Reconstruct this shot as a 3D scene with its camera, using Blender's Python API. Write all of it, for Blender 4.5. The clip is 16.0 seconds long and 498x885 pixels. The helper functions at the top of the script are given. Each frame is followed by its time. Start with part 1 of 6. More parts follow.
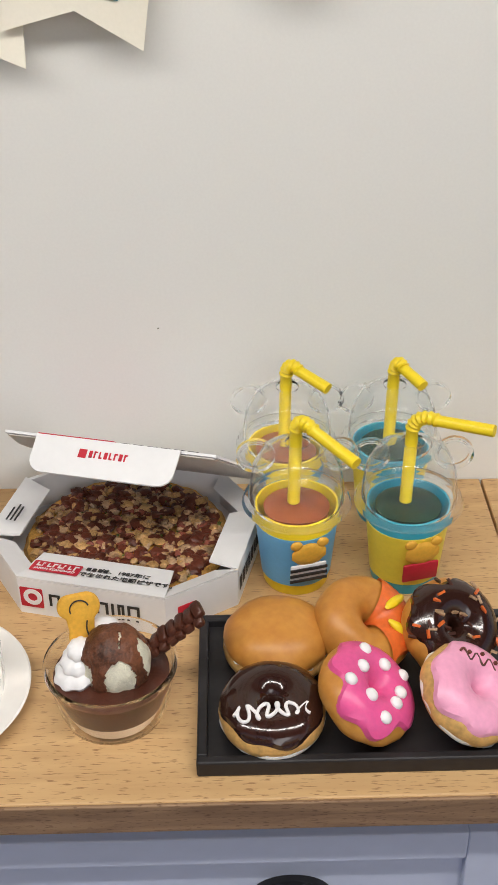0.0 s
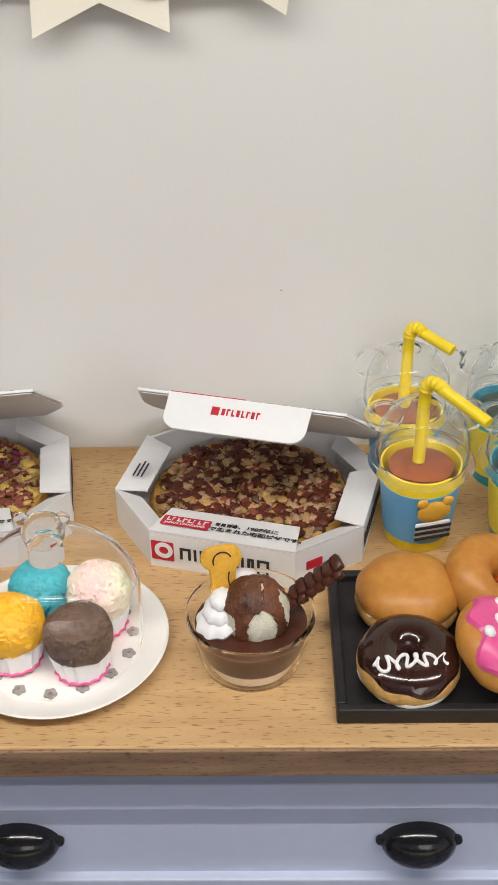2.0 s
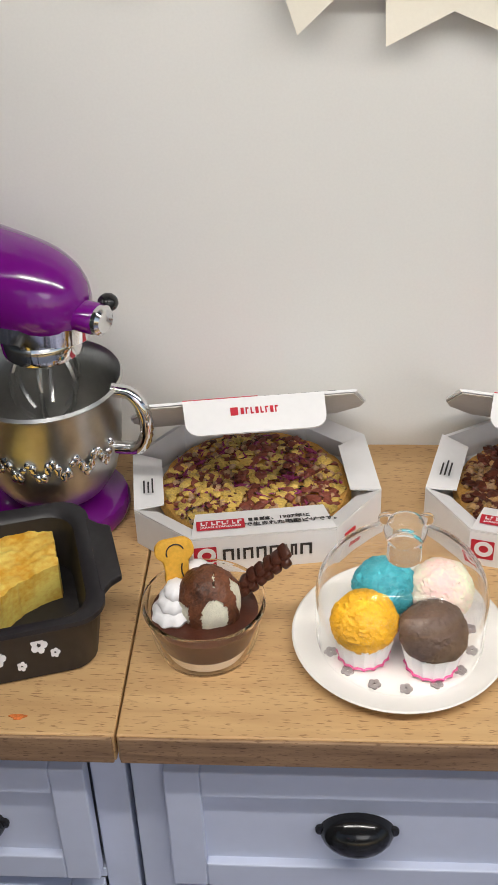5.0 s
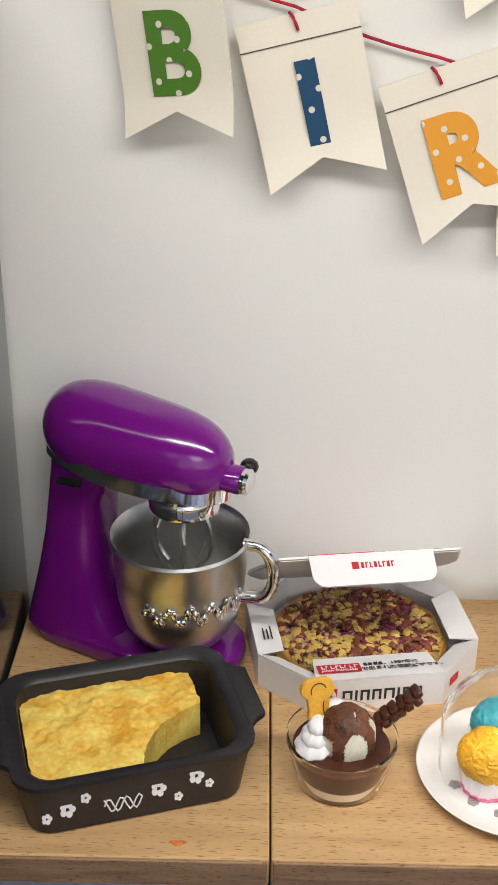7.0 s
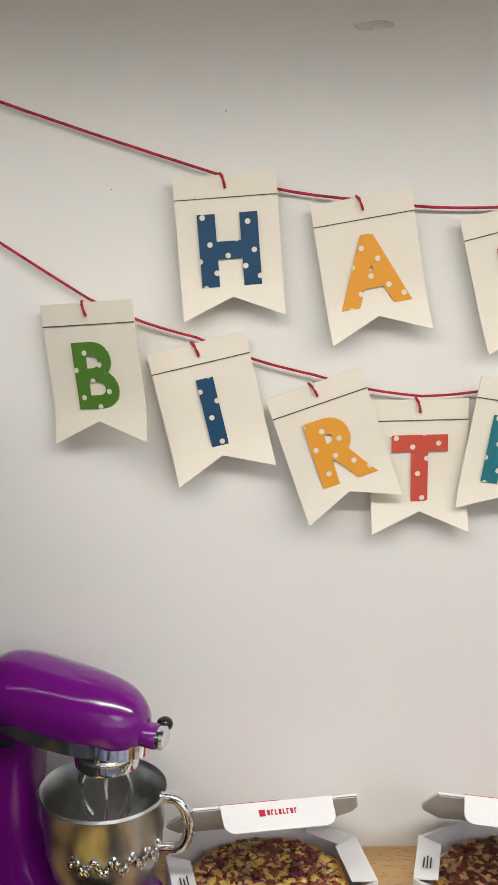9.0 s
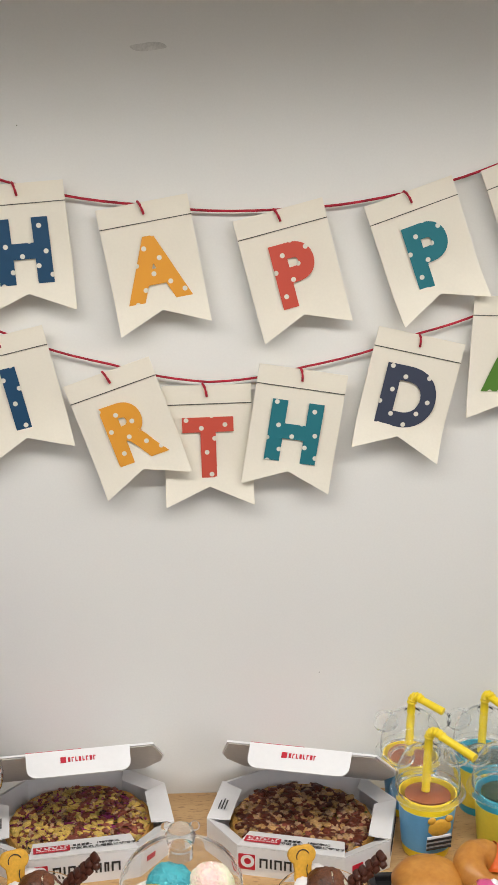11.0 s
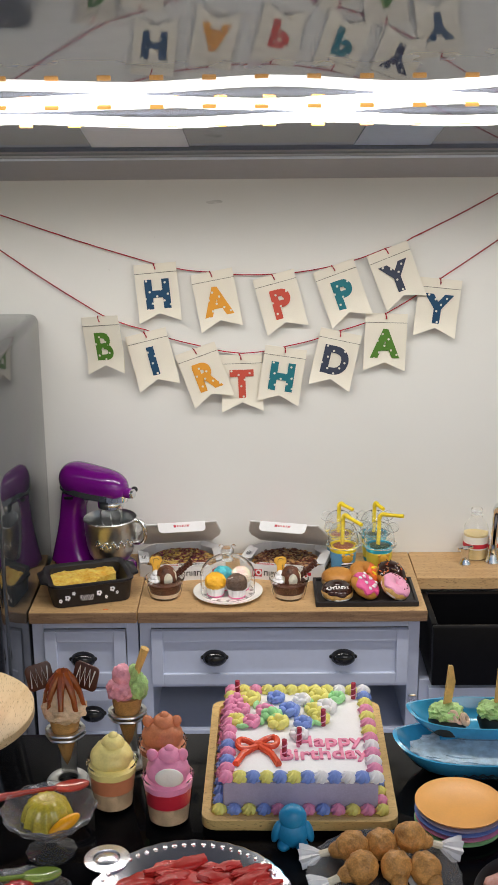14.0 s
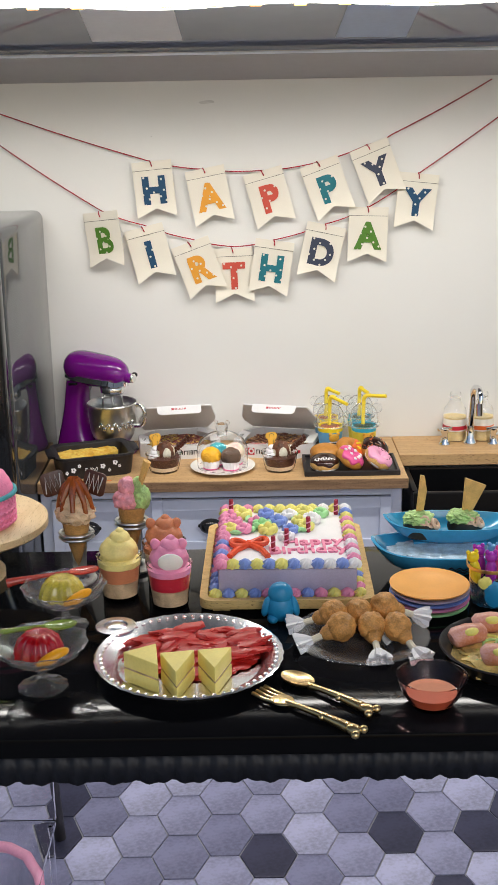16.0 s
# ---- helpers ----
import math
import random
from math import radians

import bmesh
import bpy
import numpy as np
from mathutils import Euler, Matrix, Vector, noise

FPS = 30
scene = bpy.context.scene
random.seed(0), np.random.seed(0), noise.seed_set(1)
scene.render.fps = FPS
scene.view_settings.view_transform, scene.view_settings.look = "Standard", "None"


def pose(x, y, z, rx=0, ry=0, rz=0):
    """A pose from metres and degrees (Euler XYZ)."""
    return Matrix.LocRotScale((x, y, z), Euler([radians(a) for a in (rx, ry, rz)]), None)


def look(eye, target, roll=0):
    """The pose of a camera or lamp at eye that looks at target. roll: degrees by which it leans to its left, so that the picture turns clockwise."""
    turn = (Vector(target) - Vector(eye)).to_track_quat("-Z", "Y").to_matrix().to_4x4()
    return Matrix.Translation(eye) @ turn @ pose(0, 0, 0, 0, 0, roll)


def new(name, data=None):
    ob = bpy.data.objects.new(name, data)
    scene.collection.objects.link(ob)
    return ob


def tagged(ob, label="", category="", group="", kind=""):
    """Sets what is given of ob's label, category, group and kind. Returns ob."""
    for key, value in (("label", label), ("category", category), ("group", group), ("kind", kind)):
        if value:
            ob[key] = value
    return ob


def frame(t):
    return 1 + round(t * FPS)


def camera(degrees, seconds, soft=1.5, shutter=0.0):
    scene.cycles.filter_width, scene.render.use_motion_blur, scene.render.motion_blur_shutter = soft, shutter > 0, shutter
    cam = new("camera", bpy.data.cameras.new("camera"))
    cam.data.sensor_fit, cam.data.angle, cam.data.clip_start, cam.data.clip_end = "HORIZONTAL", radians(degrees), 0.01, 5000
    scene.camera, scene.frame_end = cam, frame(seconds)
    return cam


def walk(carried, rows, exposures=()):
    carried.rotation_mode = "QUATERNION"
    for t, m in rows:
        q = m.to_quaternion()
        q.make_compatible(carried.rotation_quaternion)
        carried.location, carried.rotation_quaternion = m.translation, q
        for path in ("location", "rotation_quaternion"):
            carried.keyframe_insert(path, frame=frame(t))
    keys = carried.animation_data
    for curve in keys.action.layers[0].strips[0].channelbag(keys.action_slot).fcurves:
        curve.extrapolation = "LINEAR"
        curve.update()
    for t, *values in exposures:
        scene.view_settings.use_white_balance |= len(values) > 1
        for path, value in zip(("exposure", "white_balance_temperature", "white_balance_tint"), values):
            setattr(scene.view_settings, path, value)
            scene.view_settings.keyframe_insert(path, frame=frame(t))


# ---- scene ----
cam = camera(24.1, 16.0)
PATH = [
    (0, (0.00590, -0.24250, 0.31760), (0.00800, -0.07420, 0.20960), -0.8),
    (0.5, (0.00740, -0.24740, 0.31990), (0.01010, -0.08030, 0.21010), -0.5),
    (1, (0.00370, -0.24820, 0.32030), (0.00530, -0.08100, 0.21060), -0.5),
    (1.5, (-0.00540, -0.24730, 0.31830), (-0.00740, -0.08140, 0.20680), -1.2),
    (2, (-0.01510, -0.24870, 0.31870), (-0.01850, -0.08300, 0.20670), -1.2),
    (2.5, (-0.02700, -0.24900, 0.32230), (-0.03270, -0.08420, 0.20920), -1.3),
    (3, (-0.03390, -0.24870, 0.32240), (-0.04070, -0.08430, 0.20870), -1.5),
    (3.5, (-0.04480, -0.25090, 0.32250), (-0.05240, -0.08640, 0.20900), -1.5),
    (4, (-0.05230, -0.25180, 0.32350), (-0.06150, -0.08750, 0.20980), -1.8),
    (4.5, (-0.06360, -0.25270, 0.32470), (-0.07430, -0.08860, 0.21080), -2.1),
    (5, (-0.07520, -0.25300, 0.32560), (-0.08750, -0.08900, 0.21180), -2.1),
    (5.2, (-0.08140, -0.25420, 0.32720), (-0.09400, -0.09010, 0.21350), -2.0),
    (7.3, (-0.12050, -0.29020, 0.34280), (-0.11990, -0.10760, 0.26120), 1.3),
    (7.5, (-0.11940, -0.29590, 0.34460), (-0.11750, -0.11080, 0.26900), 1.4),
    (8, (-0.11740, -0.31640, 0.35690), (-0.11090, -0.12560, 0.29710), 0.9),
    (8.5, (-0.11440, -0.32580, 0.36110), (-0.10670, -0.13190, 0.31260), 0.8),
    (9, (-0.11310, -0.32600, 0.35740), (-0.10390, -0.13150, 0.31140), 0.7),
    (9.5, (-0.10460, -0.32890, 0.35880), (-0.09430, -0.13460, 0.31240), 0.6),
    (10, (-0.09010, -0.33920, 0.36320), (-0.07470, -0.14550, 0.31610), 0.5),
    (10.2, (-0.08590, -0.34450, 0.36480), (-0.06830, -0.15080, 0.31830), 0.5),
    (12.3, (-0.012, -0.392, 0.363), (-0.063, 1.538, -0.16), -0.8),
    (12.5, (-0.019, -0.402, 0.354), (-0.042, 1.541, -0.121), -0.0),
    (13, (-0.034, -0.535, 0.403), (-0.047, 1.393, -0.13), -0.2),
    (13.5, (-0.051, -0.76, 0.469), (-0.049, 1.161, -0.089), 0.1),
    (14, (-0.04, -0.774, 0.451), (-0.051, 1.15, -0.095), -0.5),
    (14.5, (-0.04, -0.795, 0.437), (-0.05, 1.129, -0.11), -0.7),
    (15, (-0.042, -0.811, 0.419), (-0.055, 1.11, -0.137), -0.6),
    (15.5, (-0.04, -0.825, 0.401), (-0.047, 1.093, -0.164), -0.7),
    (16, (-0.038, -0.846, 0.397), (-0.043, 1.072, -0.17), -1.0),
]
walk(cam, [(t, look(eye, aim, roll)) for t, eye, aim, roll in PATH],
     [(0, -.24), (3, -.25), (5, -.2), (7.5, -.05), (8.5, -.15), (9.5, -.2), (12.5, -.28), (13, -.2), (13.5, -.36), (14.5, -.25), (16, -.06)])

# ---- light ----
world = bpy.data.worlds.new("world")
scene.world = world
world.use_nodes = True
wn = world.node_tree.nodes
sky = wn.new("ShaderNodeTexSky")
sky.sky_type, sky.sun_disc = 'NISHITA', False
sky.sun_elevation, sky.sun_rotation = radians(33), radians(163)
world.node_tree.links.new(sky.outputs[0], wn["Background"].inputs[0])
wn["Background"].inputs[1].default_value = 0.092
sun_data = bpy.data.lights.new("sun", 'SUN')
sun_data.energy, sun_data.angle, sun_data.color = 0.55, radians(30), (0.93, 0.96, 1.0)
sun = new("sun", sun_data)
sun.matrix_world = look((0.3, -1.0, 0.87), (0, 0, 0.2))

# ---- materials ----
def mat(name, color, rough=0.5, metal=0.0, var=0.12, scale=250.0, bump=0.15, fine=4.0, trans=0.0, ior=1.45, coat=0.0,
        color2=None, sss=0.0, alpha=1.0):
    m = bpy.data.materials.new(name)
    m.use_nodes = True
    nt = m.node_tree
    b = nt.nodes["Principled BSDF"]
    b.inputs["Roughness"].default_value = rough
    b.inputs["Metallic"].default_value = metal
    b.inputs["Transmission Weight"].default_value = trans
    b.inputs["IOR"].default_value = ior
    b.inputs["Coat Weight"].default_value = coat
    b.inputs["Coat Roughness"].default_value = 0.08
    if sss:
        b.inputs["Subsurface Weight"].default_value = sss
        b.inputs["Subsurface Radius"].default_value = (0.002, 0.0015, 0.001)
        b.inputs["Subsurface Scale"].default_value = 0.5
    tc = nt.nodes.new("ShaderNodeTexCoord")
    n1 = nt.nodes.new("ShaderNodeTexNoise")
    n2 = nt.nodes.new("ShaderNodeTexNoise")
    n1.inputs["Scale"].default_value = scale * 0.3
    n2.inputs["Scale"].default_value = scale * fine
    n1.inputs["Detail"].default_value = 4
    n2.inputs["Detail"].default_value = 3
    nt.links.new(tc.outputs["Object"], n1.inputs["Vector"])
    nt.links.new(tc.outputs["Object"], n2.inputs["Vector"])
    add = nt.nodes.new("ShaderNodeMath")
    add.operation = 'MULTIPLY_ADD'
    add.inputs[1].default_value = 0.35
    nt.links.new(n2.outputs["Fac"], add.inputs[0])
    sc = nt.nodes.new("ShaderNodeMath")
    sc.operation = 'MULTIPLY'
    sc.inputs[1].default_value = 0.65
    nt.links.new(n1.outputs["Fac"], sc.inputs[0])
    nt.links.new(sc.outputs[0], add.inputs[2])
    ramp = nt.nodes.new("ShaderNodeValToRGB")
    c2 = color2 or tuple(c * (1 - var * 1.6) for c in color)
    c1 = color if color2 else tuple(min(1, c * (1 + var * 0.6)) for c in color)
    ramp.color_ramp.elements[0].position, ramp.color_ramp.elements[1].position = 0.36, 0.62
    ramp.color_ramp.elements[0].color = (*c2, 1)
    ramp.color_ramp.elements[1].color = (*c1, 1)
    nt.links.new(add.outputs[0], ramp.inputs[0])
    nt.links.new(ramp.outputs[0], b.inputs["Base Color"])
    if bump:
        bp = nt.nodes.new("ShaderNodeBump")
        bp.inputs["Strength"].default_value = bump
        bp.inputs["Distance"].default_value = 0.0006
        nt.links.new(add.outputs[0], bp.inputs["Height"])
        nt.links.new(bp.outputs[0], b.inputs["Normal"])
    return m


def glow(name, color, strength):
    m = bpy.data.materials.new(name)
    m.use_nodes = True
    b = m.node_tree.nodes["Principled BSDF"]
    b.inputs["Base Color"].default_value = (*color, 1)
    b.inputs["Emission Color"].default_value = (*color, 1)
    b.inputs["Emission Strength"].default_value = strength
    return m


def wood(name, c1, c2, along=(25, 260, 260), rough=0.5):
    m = mat(name, c1, rough, 0, 0.1, 200, 0.1)
    nt = m.node_tree
    b = nt.nodes["Principled BSDF"]
    tc = nt.nodes.new("ShaderNodeTexCoord")
    mp = nt.nodes.new("ShaderNodeMapping")
    mp.inputs["Scale"].default_value = along
    n = nt.nodes.new("ShaderNodeTexNoise")
    n.inputs["Scale"].default_value = 1.0
    n.inputs["Detail"].default_value = 6
    n.inputs["Distortion"].default_value = 0.6
    fl = nt.nodes.new("ShaderNodeMapping")
    fl.inputs["Scale"].default_value = (along[0] * 14.0, along[1] * 9.0, along[2] * 9.0)
    n2 = nt.nodes.new("ShaderNodeTexNoise")
    n2.inputs["Scale"].default_value = 1.0
    r = nt.nodes.new("ShaderNodeValToRGB")
    r.color_ramp.elements[0].position, r.color_ramp.elements[1].position = 0.3, 0.68
    r.color_ramp.elements[0].color, r.color_ramp.elements[1].color = (*c2, 1), (*c1, 1)
    r2 = nt.nodes.new("ShaderNodeValToRGB")
    r2.color_ramp.elements[0].position, r2.color_ramp.elements[1].position = 0.33, 0.41
    r2.color_ramp.elements[0].color, r2.color_ramp.elements[1].color = (0.42, 0.34, 0.28, 1), (1, 1, 1, 1)
    mx = nt.nodes.new("ShaderNodeMix")
    mx.data_type, mx.blend_type = 'RGBA', 'MULTIPLY'
    mx.inputs[0].default_value = 0.8
    nt.links.new(tc.outputs["Object"], mp.inputs[0])
    nt.links.new(mp.outputs[0], n.inputs["Vector"])
    nt.links.new(tc.outputs["Object"], fl.inputs[0])
    nt.links.new(fl.outputs[0], n2.inputs["Vector"])
    nt.links.new(n.outputs["Fac"], r.inputs[0])
    nt.links.new(n2.outputs["Fac"], r2.inputs[0])
    nt.links.new(r.outputs[0], mx.inputs[6])
    nt.links.new(r2.outputs[0], mx.inputs[7])
    nt.links.new(mx.outputs[2], b.inputs["Base Color"])
    return m


def dotted(name, color):
    """Card print with a lattice of pale dots."""
    m = bpy.data.materials.new(name)
    m.use_nodes = True
    nt = m.node_tree
    b = nt.nodes["Principled BSDF"]
    b.inputs["Roughness"].default_value = 0.6
    tc = nt.nodes.new("ShaderNodeTexCoord")
    mp = nt.nodes.new("ShaderNodeMapping")
    mp.inputs["Rotation"].default_value = (0, 0, radians(35))
    mp.inputs["Location"].default_value = (0.0007, 0.0011, 0)
    vor = nt.nodes.new("ShaderNodeTexVoronoi")
    vor.voronoi_dimensions = '2D'
    vor.inputs["Scale"].default_value = 185
    vor.inputs["Randomness"].default_value = 0.12
    r = nt.nodes.new("ShaderNodeValToRGB")
    r.color_ramp.elements[0].position, r.color_ramp.elements[1].position = 0.125, 0.15
    r.color_ramp.elements[0].color, r.color_ramp.elements[1].color = (0.72, 0.69, 0.6, 1), (*color, 1)
    nt.links.new(tc.outputs["Object"], mp.inputs[0])
    nt.links.new(mp.outputs[0], vor.inputs["Vector"])
    nt.links.new(vor.outputs["Distance"], r.inputs[0])
    nt.links.new(r.outputs[0], b.inputs["Base Color"])
    return m


def glass(name, color=(1, 1, 1), rough=0.02, gloss=0.45, haze=0.0):
    """Thin clear plastic: little bending of light, with a glossy skin."""
    m = bpy.data.materials.new(name)
    m.use_nodes = True
    nt = m.node_tree
    b = nt.nodes["Principled BSDF"]
    b.inputs["Base Color"].default_value = (*color, 1)
    b.inputs["Roughness"].default_value = rough
    b.inputs["Transmission Weight"].default_value = 1 - haze
    b.inputs["IOR"].default_value = 1.10
    b.inputs["Coat Weight"].default_value = gloss
    b.inputs["Coat Roughness"].default_value = 0.04
    b.inputs["Coat IOR"].default_value = 1.45
    tc = nt.nodes.new("ShaderNodeTexCoord")
    n = nt.nodes.new("ShaderNodeTexNoise")
    n.inputs["Scale"].default_value = 150
    bp = nt.nodes.new("ShaderNodeBump")
    bp.inputs["Strength"].default_value = 0.08
    bp.inputs["Distance"].default_value = 0.0004
    nt.links.new(tc.outputs["Object"], n.inputs["Vector"])
    nt.links.new(n.outputs["Fac"], bp.inputs["Height"])
    nt.links.new(bp.outputs[0], b.inputs["Coat Normal"])
    return m


M_WALL = mat("wall_paint", (0.78, 0.775, 0.745), 0.75, var=0.02, scale=25, bump=0.05, fine=60)
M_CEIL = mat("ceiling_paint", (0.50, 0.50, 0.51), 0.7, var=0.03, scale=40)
M_ACRYL = mat("acrylic_sheet", (0.15, 0.175, 0.25), 0.03, var=0.04, scale=20, bump=0.0, ior=2.4)
M_OAK = wood("beech_top", (0.62, 0.40, 0.19), (0.51, 0.31, 0.14))
# beech darkened in its base colour to stand for the shaded front face
M_OAKEDGE_SHADED = wood("beech_edge_shaded", (0.34, 0.21, 0.115), (0.17, 0.095, 0.05), (40, 200, 420))
M_CAB = mat("cabinet_paint", (0.565, 0.61, 0.755), 0.42, var=0.03, scale=60, bump=0.05)
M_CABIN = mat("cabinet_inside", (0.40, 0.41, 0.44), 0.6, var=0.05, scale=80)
M_BLACK = mat("black_gloss", (0.012, 0.012, 0.013), 0.12, var=0.2, scale=60, bump=0.02)
M_BLACKMAT = mat("black_satin", (0.02, 0.018, 0.02), 0.42, var=0.25, scale=150, bump=0.05)
M_SINK = mat("sink_black", (0.005, 0.005, 0.006), 0.35, var=0.2, scale=80, bump=0.02, ior=1.22)
M_FRIDGE = mat("fridge_grey", (0.035, 0.039, 0.044), 0.06, var=0.05, scale=20, bump=0.0, ior=1.6)
M_GROUT = mat("grout", (0.42, 0.42, 0.46), 0.8, var=0.1, scale=200)
M_CARD = mat("cream_card", (0.80, 0.75, 0.64), 0.75, var=0.02, scale=120, bump=0.1, fine=10)
M_STRING = mat("red_cord", (0.42, 0.02, 0.04), 0.8, var=0.3, scale=900, bump=0.4)
M_LINE = mat("dark_line", (0.10, 0.09, 0.08), 0.8, var=0.1)
M_PURPLE = mat("purple_enamel", (0.16, 0.004, 0.20), 0.16, var=0.06, scale=40, bump=0.0, coat=0.6)
M_STEEL = mat("brushed_steel", (0.60, 0.60, 0.58), 0.33, 1.0, var=0.08, scale=100, bump=0.04)
M_CHROME = mat("chrome", (0.82, 0.82, 0.83), 0.08, 1.0, var=0.04, scale=100, bump=0.0)
M_WHITECARD = mat("white_card", (0.83, 0.82, 0.82), 0.55, var=0.02, scale=150, bump=0.04)
M_CARDIN = mat("grey_card", (0.60, 0.57, 0.54), 0.75, var=0.05, scale=150)
M_RED = mat("red_print", (0.55, 0.02, 0.04), 0.5, var=0.08)
M_INK = mat("black_print", (0.03, 0.028, 0.03), 0.5, var=0.1)
M_CRUST = mat("pizza_crust", (0.62, 0.33, 0.08), 0.5, var=0.3, scale=500, bump=0.7)
M_GLASS = glass("clear_plastic")
M_LID = glass("clear_lid_plastic", (0.96, 0.97, 0.97), 0.03, 0.6, 0.015)
M_FROST = glass("cloudy_plastic", (0.93, 0.93, 0.95), 0.05, 0.9, 0.05)
M_CREAM = mat("cream", (0.86, 0.83, 0.76), 0.45, var=0.05, scale=400, bump=0.3, sss=0.2)
M_CUSTARD = mat("custard", (0.86, 0.73, 0.56), 0.4, var=0.06, scale=200)
M_CHOC = mat("chocolate", (0.075, 0.022, 0.012), 0.3, var=0.25, scale=500, bump=0.4)
M_CHOCICE = mat("chocolate_ice", (0.16, 0.055, 0.024), 0.45, var=0.5, scale=420, bump=0.9)
M_VANICE = mat("vanilla_ice", (0.80, 0.76, 0.60), 0.5, var=0.12, scale=900, bump=0.9)
M_COOKIE = mat("yellow_biscuit", (0.85, 0.45, 0.05), 0.55, var=0.12, scale=300, bump=0.3)
M_PORC = mat("white_porcelain", (0.86, 0.83, 0.78), 0.18, var=0.02, scale=60, bump=0.0, coat=0.4)
M_GOLDBUN = mat("golden_bun", (0.62, 0.29, 0.055), 0.38, var=0.25, scale=120, bump=0.15, color2=(0.45, 0.17, 0.03))
M_DOUGH = mat("dough", (0.68, 0.40, 0.13), 0.42, var=0.3, scale=180, bump=0.35)
M_DARKICING = mat("dark_icing", (0.035, 0.012, 0.008), 0.14, var=0.2, scale=150, bump=0.15, coat=0.4)
M_PINK = mat("pink_icing", (0.78, 0.10, 0.30), 0.3, var=0.1, scale=200, bump=0.2)
M_LPINK = mat("pale_pink_icing", (0.87, 0.38, 0.55), 0.3, var=0.08, scale=200, bump=0.2)
M_ORANGE = mat("orange_icing", (0.80, 0.16, 0.03), 0.3, var=0.15, scale=200, bump=0.2)
M_YELLOW = mat("yellow_plastic", (0.88, 0.66, 0.02), 0.35, var=0.05, scale=200, bump=0.05)
M_BLUE = mat("sky_blue_print", (0.14, 0.40, 0.66), 0.4, var=0.05)
M_TEAL = mat("teal_plastic", (0.03, 0.34, 0.48), 0.35, var=0.05)
M_JUICE = mat("orange_juice", (0.30, 0.075, 0.022), 0.35, var=0.2, scale=700, bump=0.5)
M_GREENJ = mat("green_juice", (0.004, 0.040, 0.020), 0.3, var=0.3, scale=700, bump=0.5)
M_WHITE = mat("white_icing", (0.86, 0.84, 0.84), 0.35, var=0.03, scale=300, bump=0.2)
M_TEALICE = mat("mint_ice", (0.05, 0.36, 0.42), 0.5, var=0.25, scale=420, bump=1.0)
M_YELICE = mat("mango_ice", (0.82, 0.42, 0.015), 0.5, var=0.2, scale=420, bump=1.0)
M_BROWNICE = mat("cocoa_ice", (0.12, 0.07, 0.045), 0.6, var=0.25, scale=420, bump=1.0)
M_PISTICE = mat("pistachio_ice", (0.66, 0.76, 0.50), 0.5, var=0.2, scale=300, bump=1.0, color2=(0.80, 0.50, 0.48))
M_GRAYFLOWER = mat("grey_print", (0.30, 0.26, 0.25), 0.5, var=0.1)
M_LASAGNE = mat("baked_cheese", (0.93, 0.74, 0.18), 0.4, var=0.3, scale=420, bump=0.6, fine=2.0, color2=(0.74, 0.36, 0.03))
M_ORSPOT = mat("orange_stain", (0.80, 0.22, 0.05), 0.6, var=0.3, scale=800)

# ---- shape helpers ----
def part(name, bm, material, parent=None, label="", smooth=True, m=None):
    me = bpy.data.meshes.new(name)
    bm.normal_update()
    bm.to_mesh(me)
    bm.free()
    for p in me.polygons:
        p.use_smooth = smooth
    if smooth:
        me.set_sharp_from_angle(angle=radians(42))
    me.materials.append(material)
    ob = new(name, me)
    if material.name.endswith(("_plastic", "_glass")) and material.name.startswith(("clear", "cloudy", "red_tint")):
        ob.visible_shadow = False
    if parent:
        ob.parent = parent
    if m is not None:
        ob.matrix_basis = m
    if label:
        ob["label"] = label
    return ob


def thing(name, m, label, category, group="", kind=""):
    e = new(name)
    e.empty_display_size = 0.01
    e.matrix_basis = m
    return tagged(e, label, category, group, kind)


def box(x0, x1, y0, y1, z0, z1, bevel=0.0, seg=2):
    bm = bmesh.new()
    bmesh.ops.create_cube(bm, size=1)
    for v in bm.verts:
        v.co = Vector((x0 + (v.co.x + .5) * (x1 - x0), y0 + (v.co.y + .5) * (y1 - y0), z0 + (v.co.z + .5) * (z1 - z0)))
    if bevel:
        bmesh.ops.bevel(bm, geom=bm.edges[:], offset=bevel, segments=seg, profile=0.5, affect='EDGES')
    return bm


def lathe(profile, seg=40, flute=0.0, flutes=12):
    """Turn a profile of (radius, height) about z; flute waves the radius."""
    bm = bmesh.new()
    rings = []
    for r, z in profile:
        if r < 1e-6:
            rings.append([bm.verts.new((0, 0, z))])
        else:
            ring = []
            for i in range(seg):
                a = 2 * math.pi * i / seg
                k = r * (1 + flute * math.cos(a * flutes))
                ring.append(bm.verts.new((k * math.cos(a), k * math.sin(a), z)))
            rings.append(ring)
    for a, b in zip(rings, rings[1:]):
        for i in range(seg):
            j = (i + 1) % seg
            if len(a) == 1 and len(b) > 1:
                bm.faces.new((a[0], b[j], b[i]))
            elif len(b) == 1 and len(a) > 1:
                bm.faces.new((a[i], a[j], b[0]))
            elif len(a) > 1:
                bm.faces.new((a[i], a[j], b[j], b[i]))
    bmesh.ops.remove_doubles(bm, verts=bm.verts[:], dist=1e-6)
    bmesh.ops.recalc_face_normals(bm, faces=bm.faces[:])
    return bm


